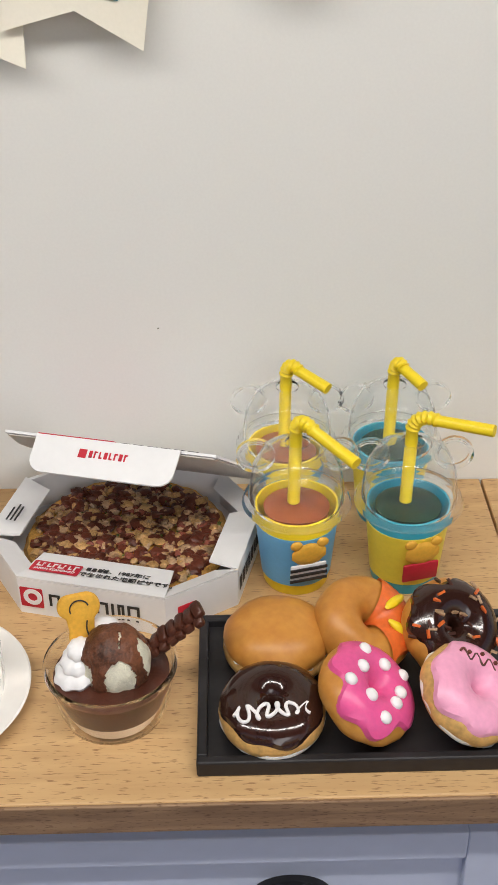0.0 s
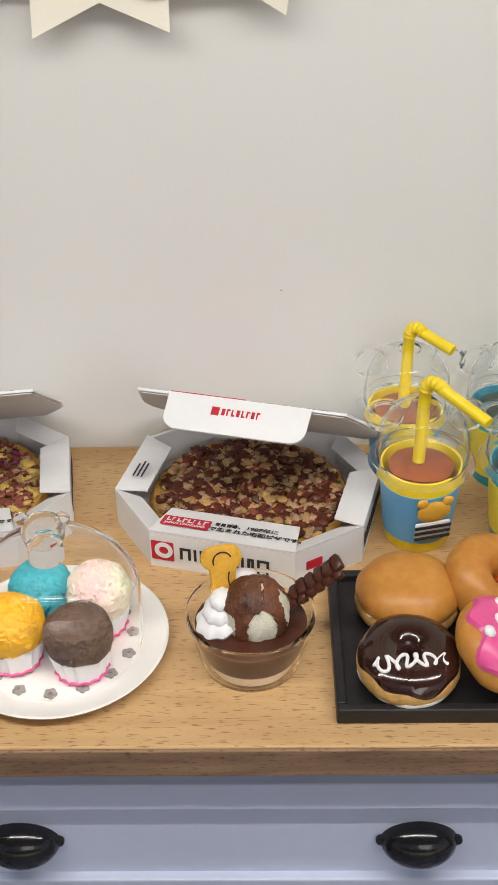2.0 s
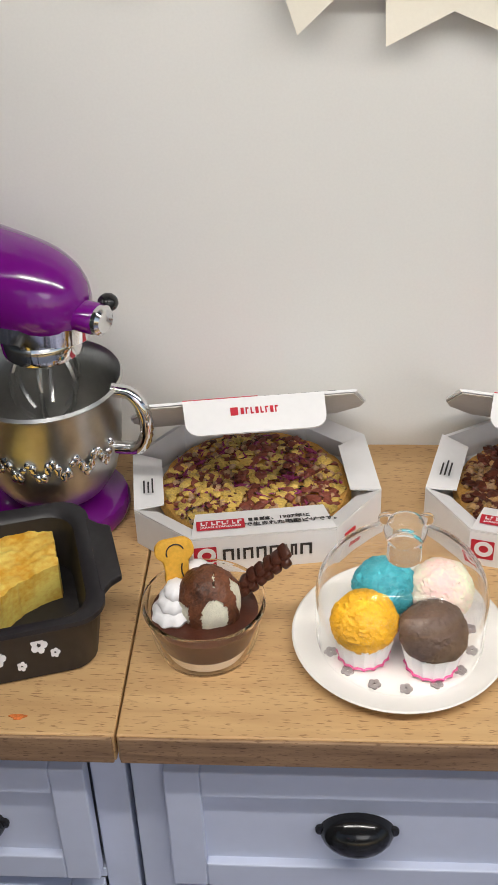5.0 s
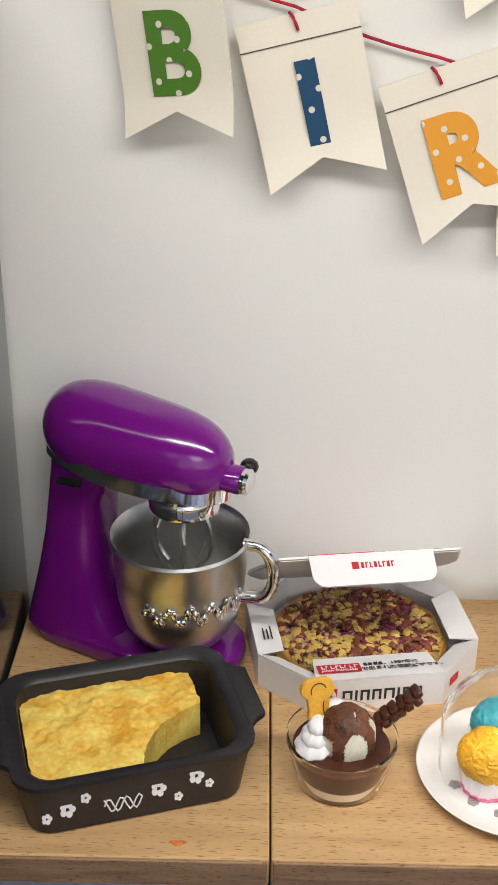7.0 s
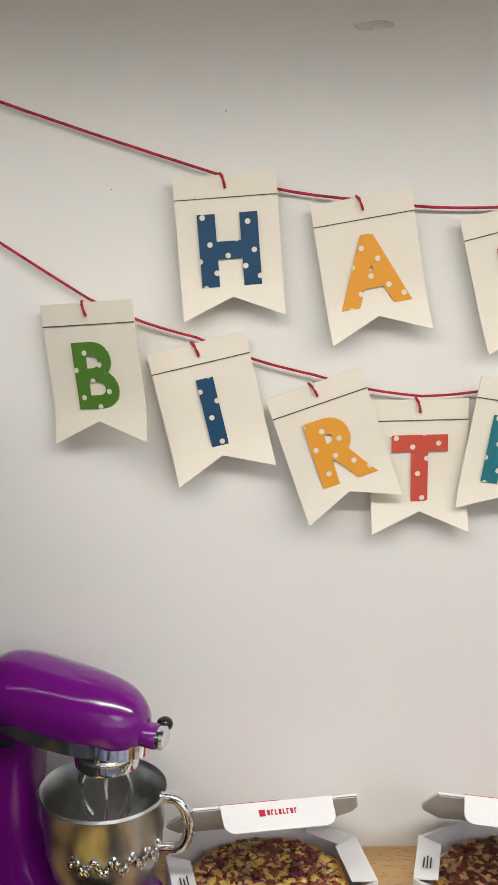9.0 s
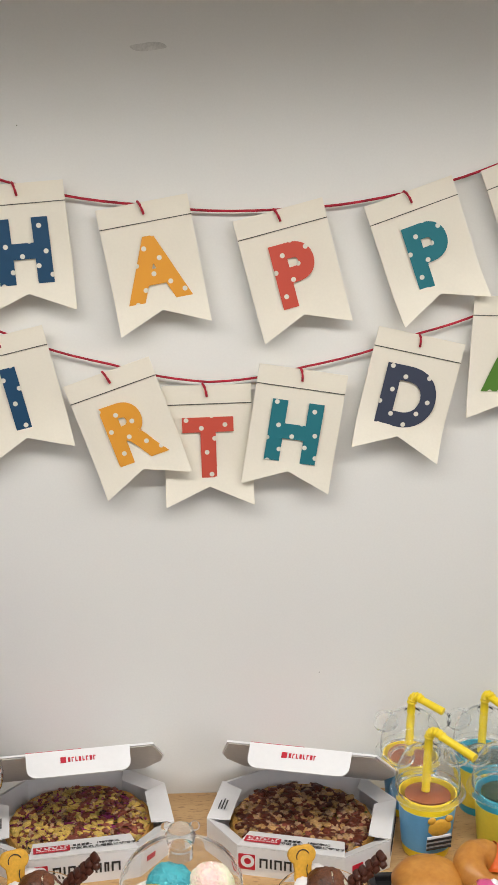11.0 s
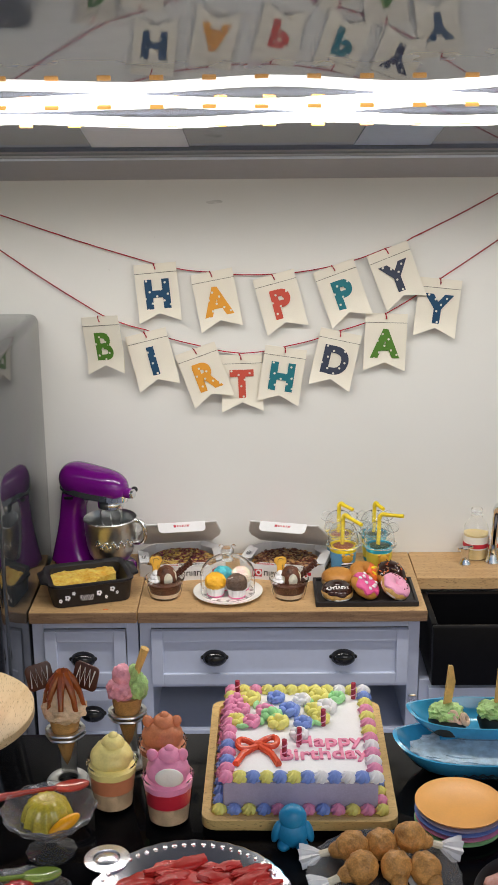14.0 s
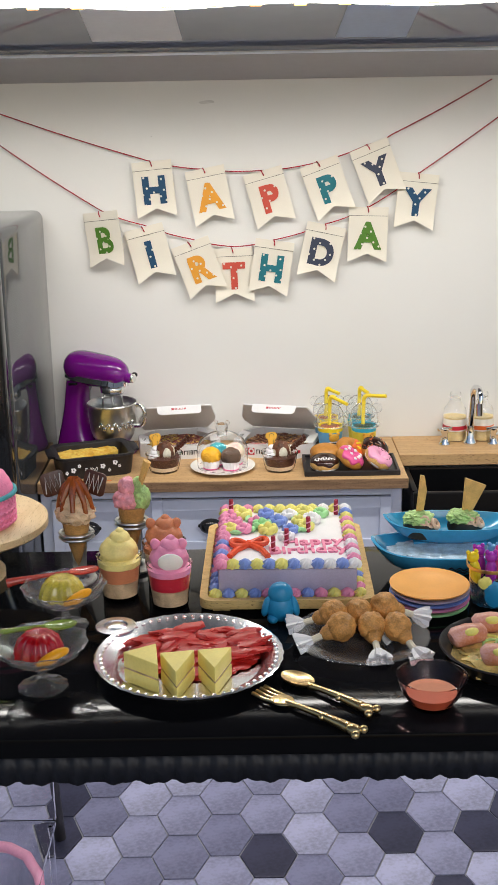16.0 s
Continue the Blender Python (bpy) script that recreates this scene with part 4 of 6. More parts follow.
part("lower_half", moved(blob(.0108, .0104, .0062, .03, 3, 4, 1, -.0050), pose(0, 0, .0050)), M_DOUGH, d6)
part("filling", moved(blob(.0106, .0102, .0030, .06, 5, 3, 2), pose(0, 0, .0062)), M_CREAM, d6)
part("upper_half", moved(blob(.0108, .0105, .0068, .02, 2, 4, 3, -.0008), pose(0, 0, .0078)), M_GOLDBUN, d6)


# ---- juice cups ----
def juice_cup(x, y, turn, band, wrap, drink, tip, label, seed):
    c = thing("drink_cup", pose(x, y, TOP), label, "cup", "lidded juice cups")
    c.scale = (1.1, 1.1, 1.02)
    part("cup", lathe([(0, 0), (.0064, 0), (.0067, .0008), (.0084, .0196), (.0080, .0196), (.0064, .0012), (0, .0010)], 40), band, c)
    part("printed_wrap", lathe([(.00695, .0030), (.00705, .0030), (.0082, .0160), (.0081, .0160)], 40), wrap, c)
    # plain round toy shape on the wrap
    fx = pose(.0020, -.0077, .0094, 95, 0, 14) @ Matrix.Diagonal((1.4, 1.4, 1.2, 1))
    part("print_shape", merge([moved(blob(.0026, .0022, .0004, 0, 1, 2), fx @ pose(0, .0022, 0)), moved(blob(.0009, .0009, .0004, 0, 1, 2), fx @ pose(-.0019, .0042, 0)), moved(blob(.0009, .0009, .0004, 0, 1, 2), fx @ pose(.0019, .0042, 0))]), M_COOKIE, c)
    part("print_shape", moved(box(-.0026, .0026, -.0032, .0002, -.0002, .0003, .0002), fx), M_RED if band != M_YELLOW else M_WHITE, c)
    if band == M_YELLOW:
        part("print_stripes", merge([moved(box(-.0027, .0027, -.0030 + k * .0011, -.0025 + k * .0011, .0003, .0005), fx) for k in range(3)]), M_INK, c, smooth=False)
    part("drink", lathe([(0, .0120), (.0062, .0120), (.0066, .0188), (.004, .0196), (0, .0194)], 32), drink, c)
    lid = part("lid", lathe([(.0086, .0196), (.0104, .0194), (.0108, .0202), (.0104, .0212), (.0094, .0216), (.0093, .0240), (.0086, .0290), (.0068, .0326), (.0042, .0345), (.0024, .0350), (.0023, .0345), (.0041, .0340), (.0066, .0320), (.0083, .0286), (.0089, .0238), (.0088, .0204), (.0086, .0196)], 44), M_LID, c)
    for s in (-1, 1):
        part("lid_ear", moved(lathe([(.0031, -.0007), (.0038, -.0007), (.0038, .0007), (.0031, .0007), (.0031, .0002), (0, .0002), (0, -.0002), (.0031, -.0002), (.0031, -.0007)], 24), pose(s * .0080, 0, .0318, 90)), M_LID, lid)
    d = Vector(tip) - Vector((x, y, TOP))
    d.x, d.y, d.z = d.x / 1.1, d.y / 1.1, d.z / 1.02
    b = Vector((-.0003, 0, .0375))
    pts = [Vector((-.0006, 0, .0200)), Vector((-.0004, 0, .0300)), Vector((-.0003, 0, .0355))]
    radii = [.00125, .00125, .00125]
    for k in range(15):
        u = k / 14
        q = (1 - u) ** 2 * b + 2 * u * (1 - u) * (b + Vector((.0004, -.0002, .0046))) + u * u * (b + (d - b) * .33 + Vector((0, 0, .0022)))
        pts.append(q)
        radii.append(.00150 if k % 2 else .00118)
    pts.append(d)
    radii.append(.00125)
    part("straw", tube(pts, radii, 12), M_YELLOW, c, "yellow bendy straw")


CY = mat("yellow_print", (.80, .62, .06), .4, var=.05)
juice_cup(.0186, -.0370, 0, M_YELLOW, M_BLUE, M_JUICE, (.0296, -.0500, .1885), "yellow and blue printed cup with clear eared lid and straw", 1)
juice_cup(.0428, -.0375, 0, M_TEAL, CY, M_GREENJ, (.0575, -.0460, .1930), "teal and yellow printed cup with clear eared lid and straw", 2)
juice_cup(.0176, -.0135, 0, M_YELLOW, M_BLUE, M_JUICE, (.0262, -.0210, .1890), "yellow printed cup with clear eared lid behind another cup", 3)
juice_cup(.0420, -.0135, 0, M_TEAL, CY, M_GREENJ, (.0470, -.0215, .1895), "teal printed cup with clear eared lid behind another cup", 4)

# ---- stand mixer ----
mx = thing("stand_mixer", pose(-.1514, -.0225, TOP, 0, 0, -25), "purple enamel stand mixer with a steel bowl on the worktop", "mixer")
mx.scale = (1.09, 1.07, .96)
part("base", prism([(x * 1.0, y) for x, y in arc(-.016, 0, .0125, 90, 270, 12) + arc(.0150, 0, .0140, -90, 90, 12)], 0, .0058, .0018), M_PURPLE, mx)
bm = bmesh.new()
rings = []
for z, x0, x1, hy in ((.004, -.0280, .0010, .0125), (.012, -.0262, -.0040, .0112), (.022, -.0240, -.0064, .0098), (.034, -.0218, -.0072, .0086), (.044, -.0205, -.0065, .0082), (.050, -.0198, -.0040, .0082), (.0545, -.0195, .0000, .0080)):
    rings.append([bm.verts.new(((x0 + x1) / 2 + (x1 - x0) / 2 * px, hy * py, z)) for px, py in [(math.copysign(abs(math.cos(a)) ** .6, math.cos(a)), math.copysign(abs(math.sin(a)) ** .6, math.sin(a))) for a in np.linspace(0, 2 * math.pi, 24, endpoint=False)]])
for a, b in zip(rings, rings[1:]):
    for j in range(24):
        bm.faces.new((a[j], a[(j + 1) % 24], b[(j + 1) % 24], b[j]))
bm.faces.new(rings[-1])
part("column", bm, M_PURPLE, mx)
bm = bmesh.new()
rings = []
prof = []
for u in np.linspace(-1, 1, 33):
    k = max(.02, 1 - abs(u) ** (3.4 if u < 0 else 4.5)) ** .5
    prof.append((.0240 * u, (.0119 - .0012 * u) * k, .0690 - .0030 * (u + 1) / 2 * 1.2))
for x, r, zc in prof:
    rings.append([bm.verts.new((x, r * .92 * math.cos(a), zc + r * 1.12 * math.sin(a) * (1.0 if math.sin(a) > 0 else .95))) for a in np.linspace(0, 2 * math.pi, 28, endpoint=False)])
for a, b in zip(rings, rings[1:]):
    for j in range(28):
        bm.faces.new((a[j], a[(j + 1) % 28], b[(j + 1) % 28], b[j]))
bm.faces.new(rings[0][::-1])
bm.faces.new(rings[-1])
bmesh.ops.recalc_face_normals(bm, faces=bm.faces[:])
part("head", bm, M_PURPLE, mx, m=pose(.002, 0, -.0045))
part("trim_band", moved(lathe([(.0228, -.0013), (.0242, -.0013), (.0242, .0013), (.0228, .0013), (.0228, -.0013)], 60), pose(.0017, 0, .0570, 0, 5) @ Matrix.Diagonal((1.0, .47, 1.6, 1))), M_CHROME, mx)
part("beater_socket", lathe([(0, .0470), (.0066, .0470), (.0082, .0485), (.0084, .0520), (.0080, .0528), (.0088, .0535), (.0090, .0580), (0, .0585)], 36), M_CHROME, mx, m=pose(.0140, 0, -.001))
for a in np.linspace(0, 6.283, 7)[:-1]:
    part("whisk_wire", tube([(.0135 + .0075 * math.sin(t) * math.cos(a), .0075 * math.sin(t) * math.sin(a), .0500 - .0110 * (1 - math.cos(t))) for t in np.linspace(0, 2.6, 10)], .0006, 6), M_STEEL, mx)
part("hub", moved(lathe([(0, 0), (.0036, 0), (.0036, .0042), (.0030, .0050), (0, .0052)], 24), pose(.0242, 0, .0590, 0, 90)), M_PURPLE, mx)
part("hub_cap", moved(lathe([(0, 0), (.0033, 0), (.0034, .0010), (.0026, .0016), (0, .0012)], 24), pose(.0292, 0, .0590, 0, 90)), M_CHROME, mx)
part("knob", moved(blob(.0022, .0022, .0022, 0, 1, 2), pose(.0280, .0052, .0602)), M_BLACK, mx)
part("lever", tube([(-.0130, -.0106, .0530), (-.0070, -.0112, .0540)], .0011, 8), M_BLACK, mx)
bowl = part("bowl", lathe([(0, .0060), (.0085, .0060), (.0125, .0082), (.0155, .0130), (.0172, .0200), (.0180, .0290), (.0183, .0370), (.0191, .0380), (.0186, .0388), (.0175, .0372), (.0171, .0290), (.0162, .0205), (.0145, .0140), (.0110, .0095), (0, .0080)], 56), M_STEEL, mx, m=pose(.0128, 0, .0006) @ Matrix.Diagonal((.87, .91, 1.0, 1)))
part("bowl_handle", tube([(.0170, .004, .0372)] + [(.0205 + .0050 * math.sin(t), .005, .0290 + .0080 * math.cos(t)) for t in np.linspace(0, math.pi, 16)] + [(.0150, .003, .0210)], .0017, 10), M_CHROME, bowl)
rnd = random.Random(3)
emb = []
for k in range(26):
    a = radians(-92 + k * 3.7)
    emb.append(moved(blob(.0010, .0006, .0010 + .0010 * rnd.random(), .3, 2, 2, k), pose(.0181 * math.cos(a), .0181 * math.sin(a), .0235 + .0020 * math.sin(k * 1.3), 0, 0, math.degrees(a) + 90)))
tagged(part("embossing", merge(emb), M_CHROME, bowl), kind="stuff")

# ---- baking dish ----
bd = thing("baking_dish", pose(-.1490, -.0720, TOP, 0, 0, 17), "black rectangular baking tin with white flower print on the worktop", "baking dish")
bd.scale = (1, 1, 1.2)
bm = bmesh.new()
R0 = [rrect(.046, .033, .006), rrect(.0490, .0355, .006), rrect(.0525, .0385, .006), rrect(.0545, .0405, .007), rrect(.0545, .0405, .007), rrect(.0500, .0360, .006), rrect(.0470, .0335, .006), rrect(.0440, .0310, .006)]
rings = [[bm.verts.new((px, py, z)) for px, py in ring] for ring, z in zip(R0, (0, .0004, .0112, .0120, .0130, .0130, .0120, .0016))]
for a, b in zip(rings, rings[1:]):
    for j in range(len(a)):
        bm.faces.new((a[j], a[(j + 1) % len(a)], b[(j + 1) % len(a)], b[j]))
bm.faces.new(rings[0][::-1])
bm.faces.new(rings[-1])
bmesh.ops.recalc_face_normals(bm, faces=bm.faces[:])
part("tin", bm, M_BLACKMAT, bd)
for s in (-1, 1):
    part("grip", prism([(s * x, y) for x, y in [(.0265, -.013), (.0290, -.010), (.0315, -.0085), (.0315, .0085), (.0290, .010), (.0265, .013)]], .0116, .0132, .0004), M_BLACKMAT, bd)
for k, (x, z, s) in enumerate(((.004, .0070, 1.2), (.0125, .0085, 1.2), (.0085, .0040, .7), (.0155, .0060, .7), (-.016, .006, 1.2), (-.0205, .0045, .8), (-.012, .0082, .8))):
    part("flower_print", merge([moved(disc(.0006 * s, 0, 8), pose(.0009 * s * math.cos(q * 1.2566), .0009 * s * math.sin(q * 1.2566), 0)) for q in range(5)]), M_WHITE, bd, m=pose(x, -.0178 - .125 * z, z, 82))
part("line_print", merge([tube([(-.008 + q * .0007, -.0186, .0050 + .0016 * math.sin(q * 1.1 + r * 2)) for q in range(13)], .0002, 6) for r in range(2)]), M_WHITE, bd)
la = thing("lasagne", pose(-.1492, -.0712, TOP + .0020, 0, 0, 17), "golden baked lasagne with a portion cut away in the tin", "lasagne")
la.scale = (1.04, 1.05, .82)
bm = bmesh.new()
NX, NY = 84, 64
gv = {}
for i in range(NX + 1):
    for j in range(NY + 1):
        x, y = -.0218 + i * .0400 / NX, -.0155 + j * .0310 / NY
        if math.hypot(x - .0205, y + .0165) < .0189:
            continue
        rr = math.hypot(x - .0205, y + .0165)
        if rr < .0203:
            x, y = .0205 + (x - .0205) * .0189 / rr, -.0165 + (y + .0165) * .0189 / rr
        p = Vector((x, y, 0))
        gv[i, j] = bm.verts.new((x + .0004 * noise.noise(p * 600), y, .0112 + .0011 * noise.fractal(p * 130, 1, 2, 4) + .0006 * abs(noise.noise(p * 330)) + .0003 * noise.noise(p * 700)))
for (i, j) in list(gv):
    if all(k in gv for k in ((i + 1, j), (i + 1, j + 1), (i, j + 1))):
        bm.faces.new((gv[i, j], gv[i + 1, j], gv[i + 1, j + 1], gv[i, j + 1]))
edges = [e for e in bm.edges if e.is_boundary]
r = bmesh.ops.extrude_edge_only(bm, edges=edges)
for v in [g for g in r["geom"] if isinstance(g, bmesh.types.BMVert)]:
    v.co.z = 0
bmesh.ops.recalc_face_normals(bm, faces=bm.faces[:])
part("slab", bm, M_LASAGNE, la)
tagged(part("stain", prism([(.0016 * math.cos(a) * (1 + .4 * math.sin(3 * a)), .0007 * math.sin(a)) for a in np.linspace(0, 6.2, 14)], 0, .0002), M_ORSPOT, m=pose(-.1351, -.0963, TOP)), "small orange stain on the worktop edge", "stain")

# ---- table ----
M_TABLE = mat("black_lacquer", (.005, .005, .006), .06, var=.1, scale=30, bump=.01, ior=1.15)
M_NAVY = mat("dark_skirt", (.007, .008, .014), .55, var=.2, scale=100)
M_SILVER = mat("silver_plate", (.86, .86, .88), .25, 1.0, var=.05, scale=200, bump=.1)
M_GOLD = mat("gold_metal", (.75, .56, .28), .28, 1.0, var=.08, scale=200, bump=.05)
M_BAMBOO = wood("bamboo", (.72, .50, .20), (.60, .38, .13), (30, 300, 300), .4)
M_PINE = wood("pale_pine", (.78, .60, .36), (.66, .46, .24), (220, 30, 220), .5)
M_LAV = mat("lavender_icing", (.42, .38, .52), .5, var=.08, scale=300, bump=.2)
M_PBLUE = mat("pastel_blue", (.22, .32, .72), .4, var=.08, scale=300)
M_PPINK = mat("pastel_pink", (.86, .30, .48), .4, var=.08, scale=300)
M_PYEL = mat("pastel_yellow", (.85, .78, .20), .4, var=.08, scale=300)
M_PGREEN = mat("pastel_green", (.38, .76, .34), .4, var=.1, scale=300)
M_BOW = mat("orange_red_icing", (.80, .09, .03), .25, var=.1, scale=300, bump=.2)
M_LETTER = mat("pink_letter_icing", (.85, .28, .42), .4, var=.08)
M_CANDLE = mat("dark_red_wax", (.36, .02, .05), .3, var=.2, scale=900)
M_STRAW = mat("red_glaze", (.56, .012, .010), .38, var=.35, scale=300, bump=.4, coat=.12, color2=(.42, .03, .02))
M_CHEESECAKE = mat("cheesecake", (.97, .80, .24), .5, var=.06, scale=250, bump=.15)
M_JELLYR = mat("red_jelly", (.45, .005, .01), .06, var=.2, scale=200, bump=.1, coat=.6, sss=.3)
M_JELLYY = mat("yellow_jelly", (.62, .50, .06), .08, var=.2, scale=200, bump=.1, coat=.6, sss=.3)
M_MANDARIN = mat("orange_slice", (.92, .40, .01), .3, var=.12, scale=300, bump=.2)
M_CRUMB = mat("biscuit_crumb", (.60, .42, .25), .7, var=.3, scale=600, bump=.8)
M_WAFFLE = mat("waffle_cone", (.52, .28, .09), .55, var=.3, scale=400, bump=.6)
M_CARAMEL = mat("caramel", (.30, .07, .015), .15, var=.2, scale=200, coat=.5)
M_NOUGAT = mat("nut_ice", (.70, .50, .32), .5, var=.25, scale=600, bump=.8)
M_STRAWICE = mat("strawberry_ice", (.84, .36, .44), .5, var=.15, scale=700, bump=.9)
M_BUTTER = mat("butter_yellow", (.90, .76, .28), .4, var=.08, scale=300, bump=.2)
M_CORALC = mat("terracotta_cream", (.62, .22, .10), .45, var=.12, scale=300, bump=.2)
M_TOYBLUE = mat("blue_vinyl", (.02, .26, .50), .35, var=.08, scale=200, bump=.1)
M_FRIED = mat("fried_crust", (.64, .31, .085), .5, var=.35, scale=350, bump=.8)
M_BONE = mat("bone", (.80, .72, .55), .5, var=.1)
M_BOATBLUE2 = mat("blue_plastic", (.05, .34, .58), .15, var=.08, scale=100, coat=.5)
M_ICE = mat("ice_chips", (.55, .70, .80), .15, var=.2, scale=900, bump=.9)
M_SUSHIGREEN = mat("green_salad", (.45, .68, .25), .5, var=.3, scale=700, bump=.8)
M_PRAWN = mat("prawn", (.86, .60, .42), .4, var=.2, scale=500, bump=.3)
M_WAFER = mat("wafer", (.80, .50, .16), .55, var=.2, scale=500, bump=.4)
M_PLATEOR = mat("orange_plate", (.88, .42, .10), .35, var=.04)
M_NOODLE = mat("noodles", (.86, .62, .20), .4, var=.3, scale=700, bump=.8)
M_SAUSAGE = mat("rolled_bacon", (.62, .22, .10), .35, var=.3, scale=300, bump=.2, color2=(.80, .45, .40))
M_PURP = mat("purple_toy", (.40, .03, .45), .35, var=.05)
M_GREENT = mat("green_toy", (.05, .50, .12), .35, var=.05)
M_KNIT = mat("pink_knit", (.86, .24, .42), .6, var=.15, scale=400, bump=.8)

tb = thing("table", pose(0, 0, 0), "black lacquered table with a fluted skirt and dark legs", "table")
part("tabletop", box(-.34, .34, -.484, -.306, TABLE - .008, TABLE, .0012), M_TABLE, tb)
bm = bmesh.new()
q0 = []
N = 420
for i in range(N + 1):
    x = -.335 + i * .67 / N
    wv = .0007 * math.sin(x * 1000)
    zb = TABLE - .0185 - .0016 * abs(math.sin(x * 230))
    q0.append((bm.verts.new((x, -.4815 + wv, TABLE - .0082)), bm.verts.new((x, -.4815 + wv, zb))))
for a, b in zip(q0, q0[1:]):
    bm.faces.new((a[0], a[1], b[1], b[0]))
sk = part("skirt", bm, M_NAVY, tb)
md = sk.modifiers.new("thick", 'SOLIDIFY')
md.thickness = .0012
for x, y, dx, dy in ((-.152, -.316, -.003, .064), (.152, -.316, .003, .064), (-.30, -.460, -.003, .01), (.30, -.460, .003, .01)):
    part("leg", tube([(x, y, TABLE - .008), (x + dx * .5, y + dy * .5, (TABLE + FLOOR) / 2), (x + dx, y + dy, FLOOR)], [.0046, .0042, .0034], 16), M_BLACKMAT, tb)


def puff(r, seed=0, n=5):
    bm = lathe([(0, 0), (r, 0), (r * 1.08, r * .35), (r * .92, r * .75), (r * .55, r * 1.1), (r * .2, r * 1.3), (0, r * 1.38)], 28, .13, 7)
    for v in bm.verts:
        v.co.xy = Matrix.Rotation(v.co.z / r * .7, 2) @ v.co.xy
    return bm


# ---- birthday cake ----
CT = tpose(-.0240, -.3840, TABLE, 0, 0, -1)
tray2 = thing("cake_board", CT, "bamboo tray with rounded corners under the birthday cake", "tray")
part("board", moved(prism(rrect(.0800, .100, .006), .0022, .0045, .0005), pose(0, .050, 0)), M_BAMBOO, tray2)
ro, ri = rrect(.0800, .100, .006), rrect(.0730, .093, .004)
bm = bmesh.new()
vs = [[bm.verts.new((px, py + .050, z)) for px, py in ring] for ring, z in ((ro, .0040), (ro, .0068), (ri, .0066), (ri, .0046))]
for a, b in zip(vs, vs[1:]):
    for j in range(len(a)):
        bm.faces.new((a[j], a[(j + 1) % len(a)], b[(j + 1) % len(a)], b[j]))
part("rim", bm, M_BAMBOO, tray2)
for x in (-.03, .03):
    part("foot", box(x - .004, x + .004, .088, .096, 0, .0024), M_BAMBOO, tray2, smooth=False)
    part("foot", box(x - .004, x + .004, .004, .012, 0, .0024), M_BAMBOO, tray2, smooth=False)
cake = thing("birthday_cake", CT @ pose(.0005, .0500, .0047), "rectangular white birthday cake with pastel icing flowers and candles", "cake")
W, D, H = .0320, .0385, .0130
part("sponge", box(-W, W, -D, D, 0, H - .0006, .0012), M_LAV, cake)
part("top_icing", box(-W + .0004, W - .0004, -D + .0004, D - .0004, H - .0008, H + .0006, .0006), M_WHITE, cake)
CM = (M_PPINK, M_PBLUE, M_PYEL, M_PPINK, M_WHITE, M_PBLUE, M_PYEL)
k = 0
for lvl, r, off in ((H + .0002, .0031, -.0012), (0, .0028, .0016)):
    per = []
    n = 11
    for i in range(n):
        per.append((-W - off + i * 2 * (W + off) / n, -D - off))
        per.append((W + off - i * 2 * (W + off) / n, D + off))
    n = 12
    for i in range(n):
        per.append((W + off, -D - off + i * 2 * (D + off) / n))
        per.append((-W - off, D + off - i * 2 * (D + off) / n))
    for x, y in per:
        part("icing_puff", puff(r), CM[(k * 3 + (k // 5) * 2 + (k % 4 == 1)) % 7], cake, m=pose(x, y, lvl, 0, 0, k * 31))
        k += 1


def rose(x, y, r, m, seed):
    f = part("icing_flower", merge([moved(blob(r * .55, r * .3, r * .34, .1, 2, 2, q), pose(r * .55 * math.cos(q * 1.2566 + seed), r * .55 * math.sin(q * 1.2566 + seed), r * .3, 0, -25, math.degrees(q * 1.2566 + seed) + 90)) for q in range(5)]
                                    + [moved(blob(r * .38, r * .38, r * .5, .15, 3, 2, 9), pose(0, 0, r * .45))]), m, cake, m=pose(x, y, H + .0006))
    return f


rnd = random.Random(21)
fl = [(-.022, .028, M_PYEL), (-.010, .029, M_PBLUE), (.002, .027, M_WHITE), (.010, .030, M_PYEL), (-.026, .018, M_PPINK), (-.015, .017, M_PPINK), (-.004, .017, M_PBLUE), (.007, .018, M_PYEL), (-.021, .007, M_PPINK), (-.009, .006, M_PYEL), (.002, .006, M_PBLUE), (.000, -.004, M_WHITE), (.013, .020, M_WHITE), (.018, .029, M_PGREEN), (-.028, .027, M_PPINK), (-.012, .012, M_PGREEN), (.010, .010, M_PYEL), (-.028, .008, M_PYEL)]
for i, (x, y, m) in enumerate(fl):
    rose(x, y, .0052 if i % 3 else .0060, m, i)
for i in range(16):
    part("icing_leaf", moved(blob(.0030, .0014, .0012, .1, 2, 2, i), pose(rnd.uniform(-.026, .015), rnd.uniform(.0, .033), H + .0018, rnd.uniform(-20, 20), rnd.uniform(-30, 0), rnd.uniform(0, 360))), M_PGREEN, cake)
bow = []
for s in (-1, 1):
    bow.append(tube([(s * (.0085 * math.sin(t)) - .018, -.013 + s * .001 + .0042 * math.sin(2 * t) * .9, .0012 + .0014 * abs(math.sin(t))) for t in np.linspace(0, math.pi, 14)], .0014, 8))
    bow.append(tube([(-.018, -.013, .0012), (-.018 + s * .006, -.020, .0012), (-.018 + s * .009, -.028, .0010)], .0015, 8))
bow.append(moved(blob(.0024, .0020, .0018, .05, 2, 2), pose(-.018, -.013, .0016)))
part("icing_bow", merge(bow), M_BOW, cake, "orange-red icing bow", m=pose(0, 0, H + .0006))
part("lettering", words("Happy", .0112, .0005, .0002), M_LETTER, cake, m=pose(.0125, -.0085, H + .0010, 0, 0, 3))
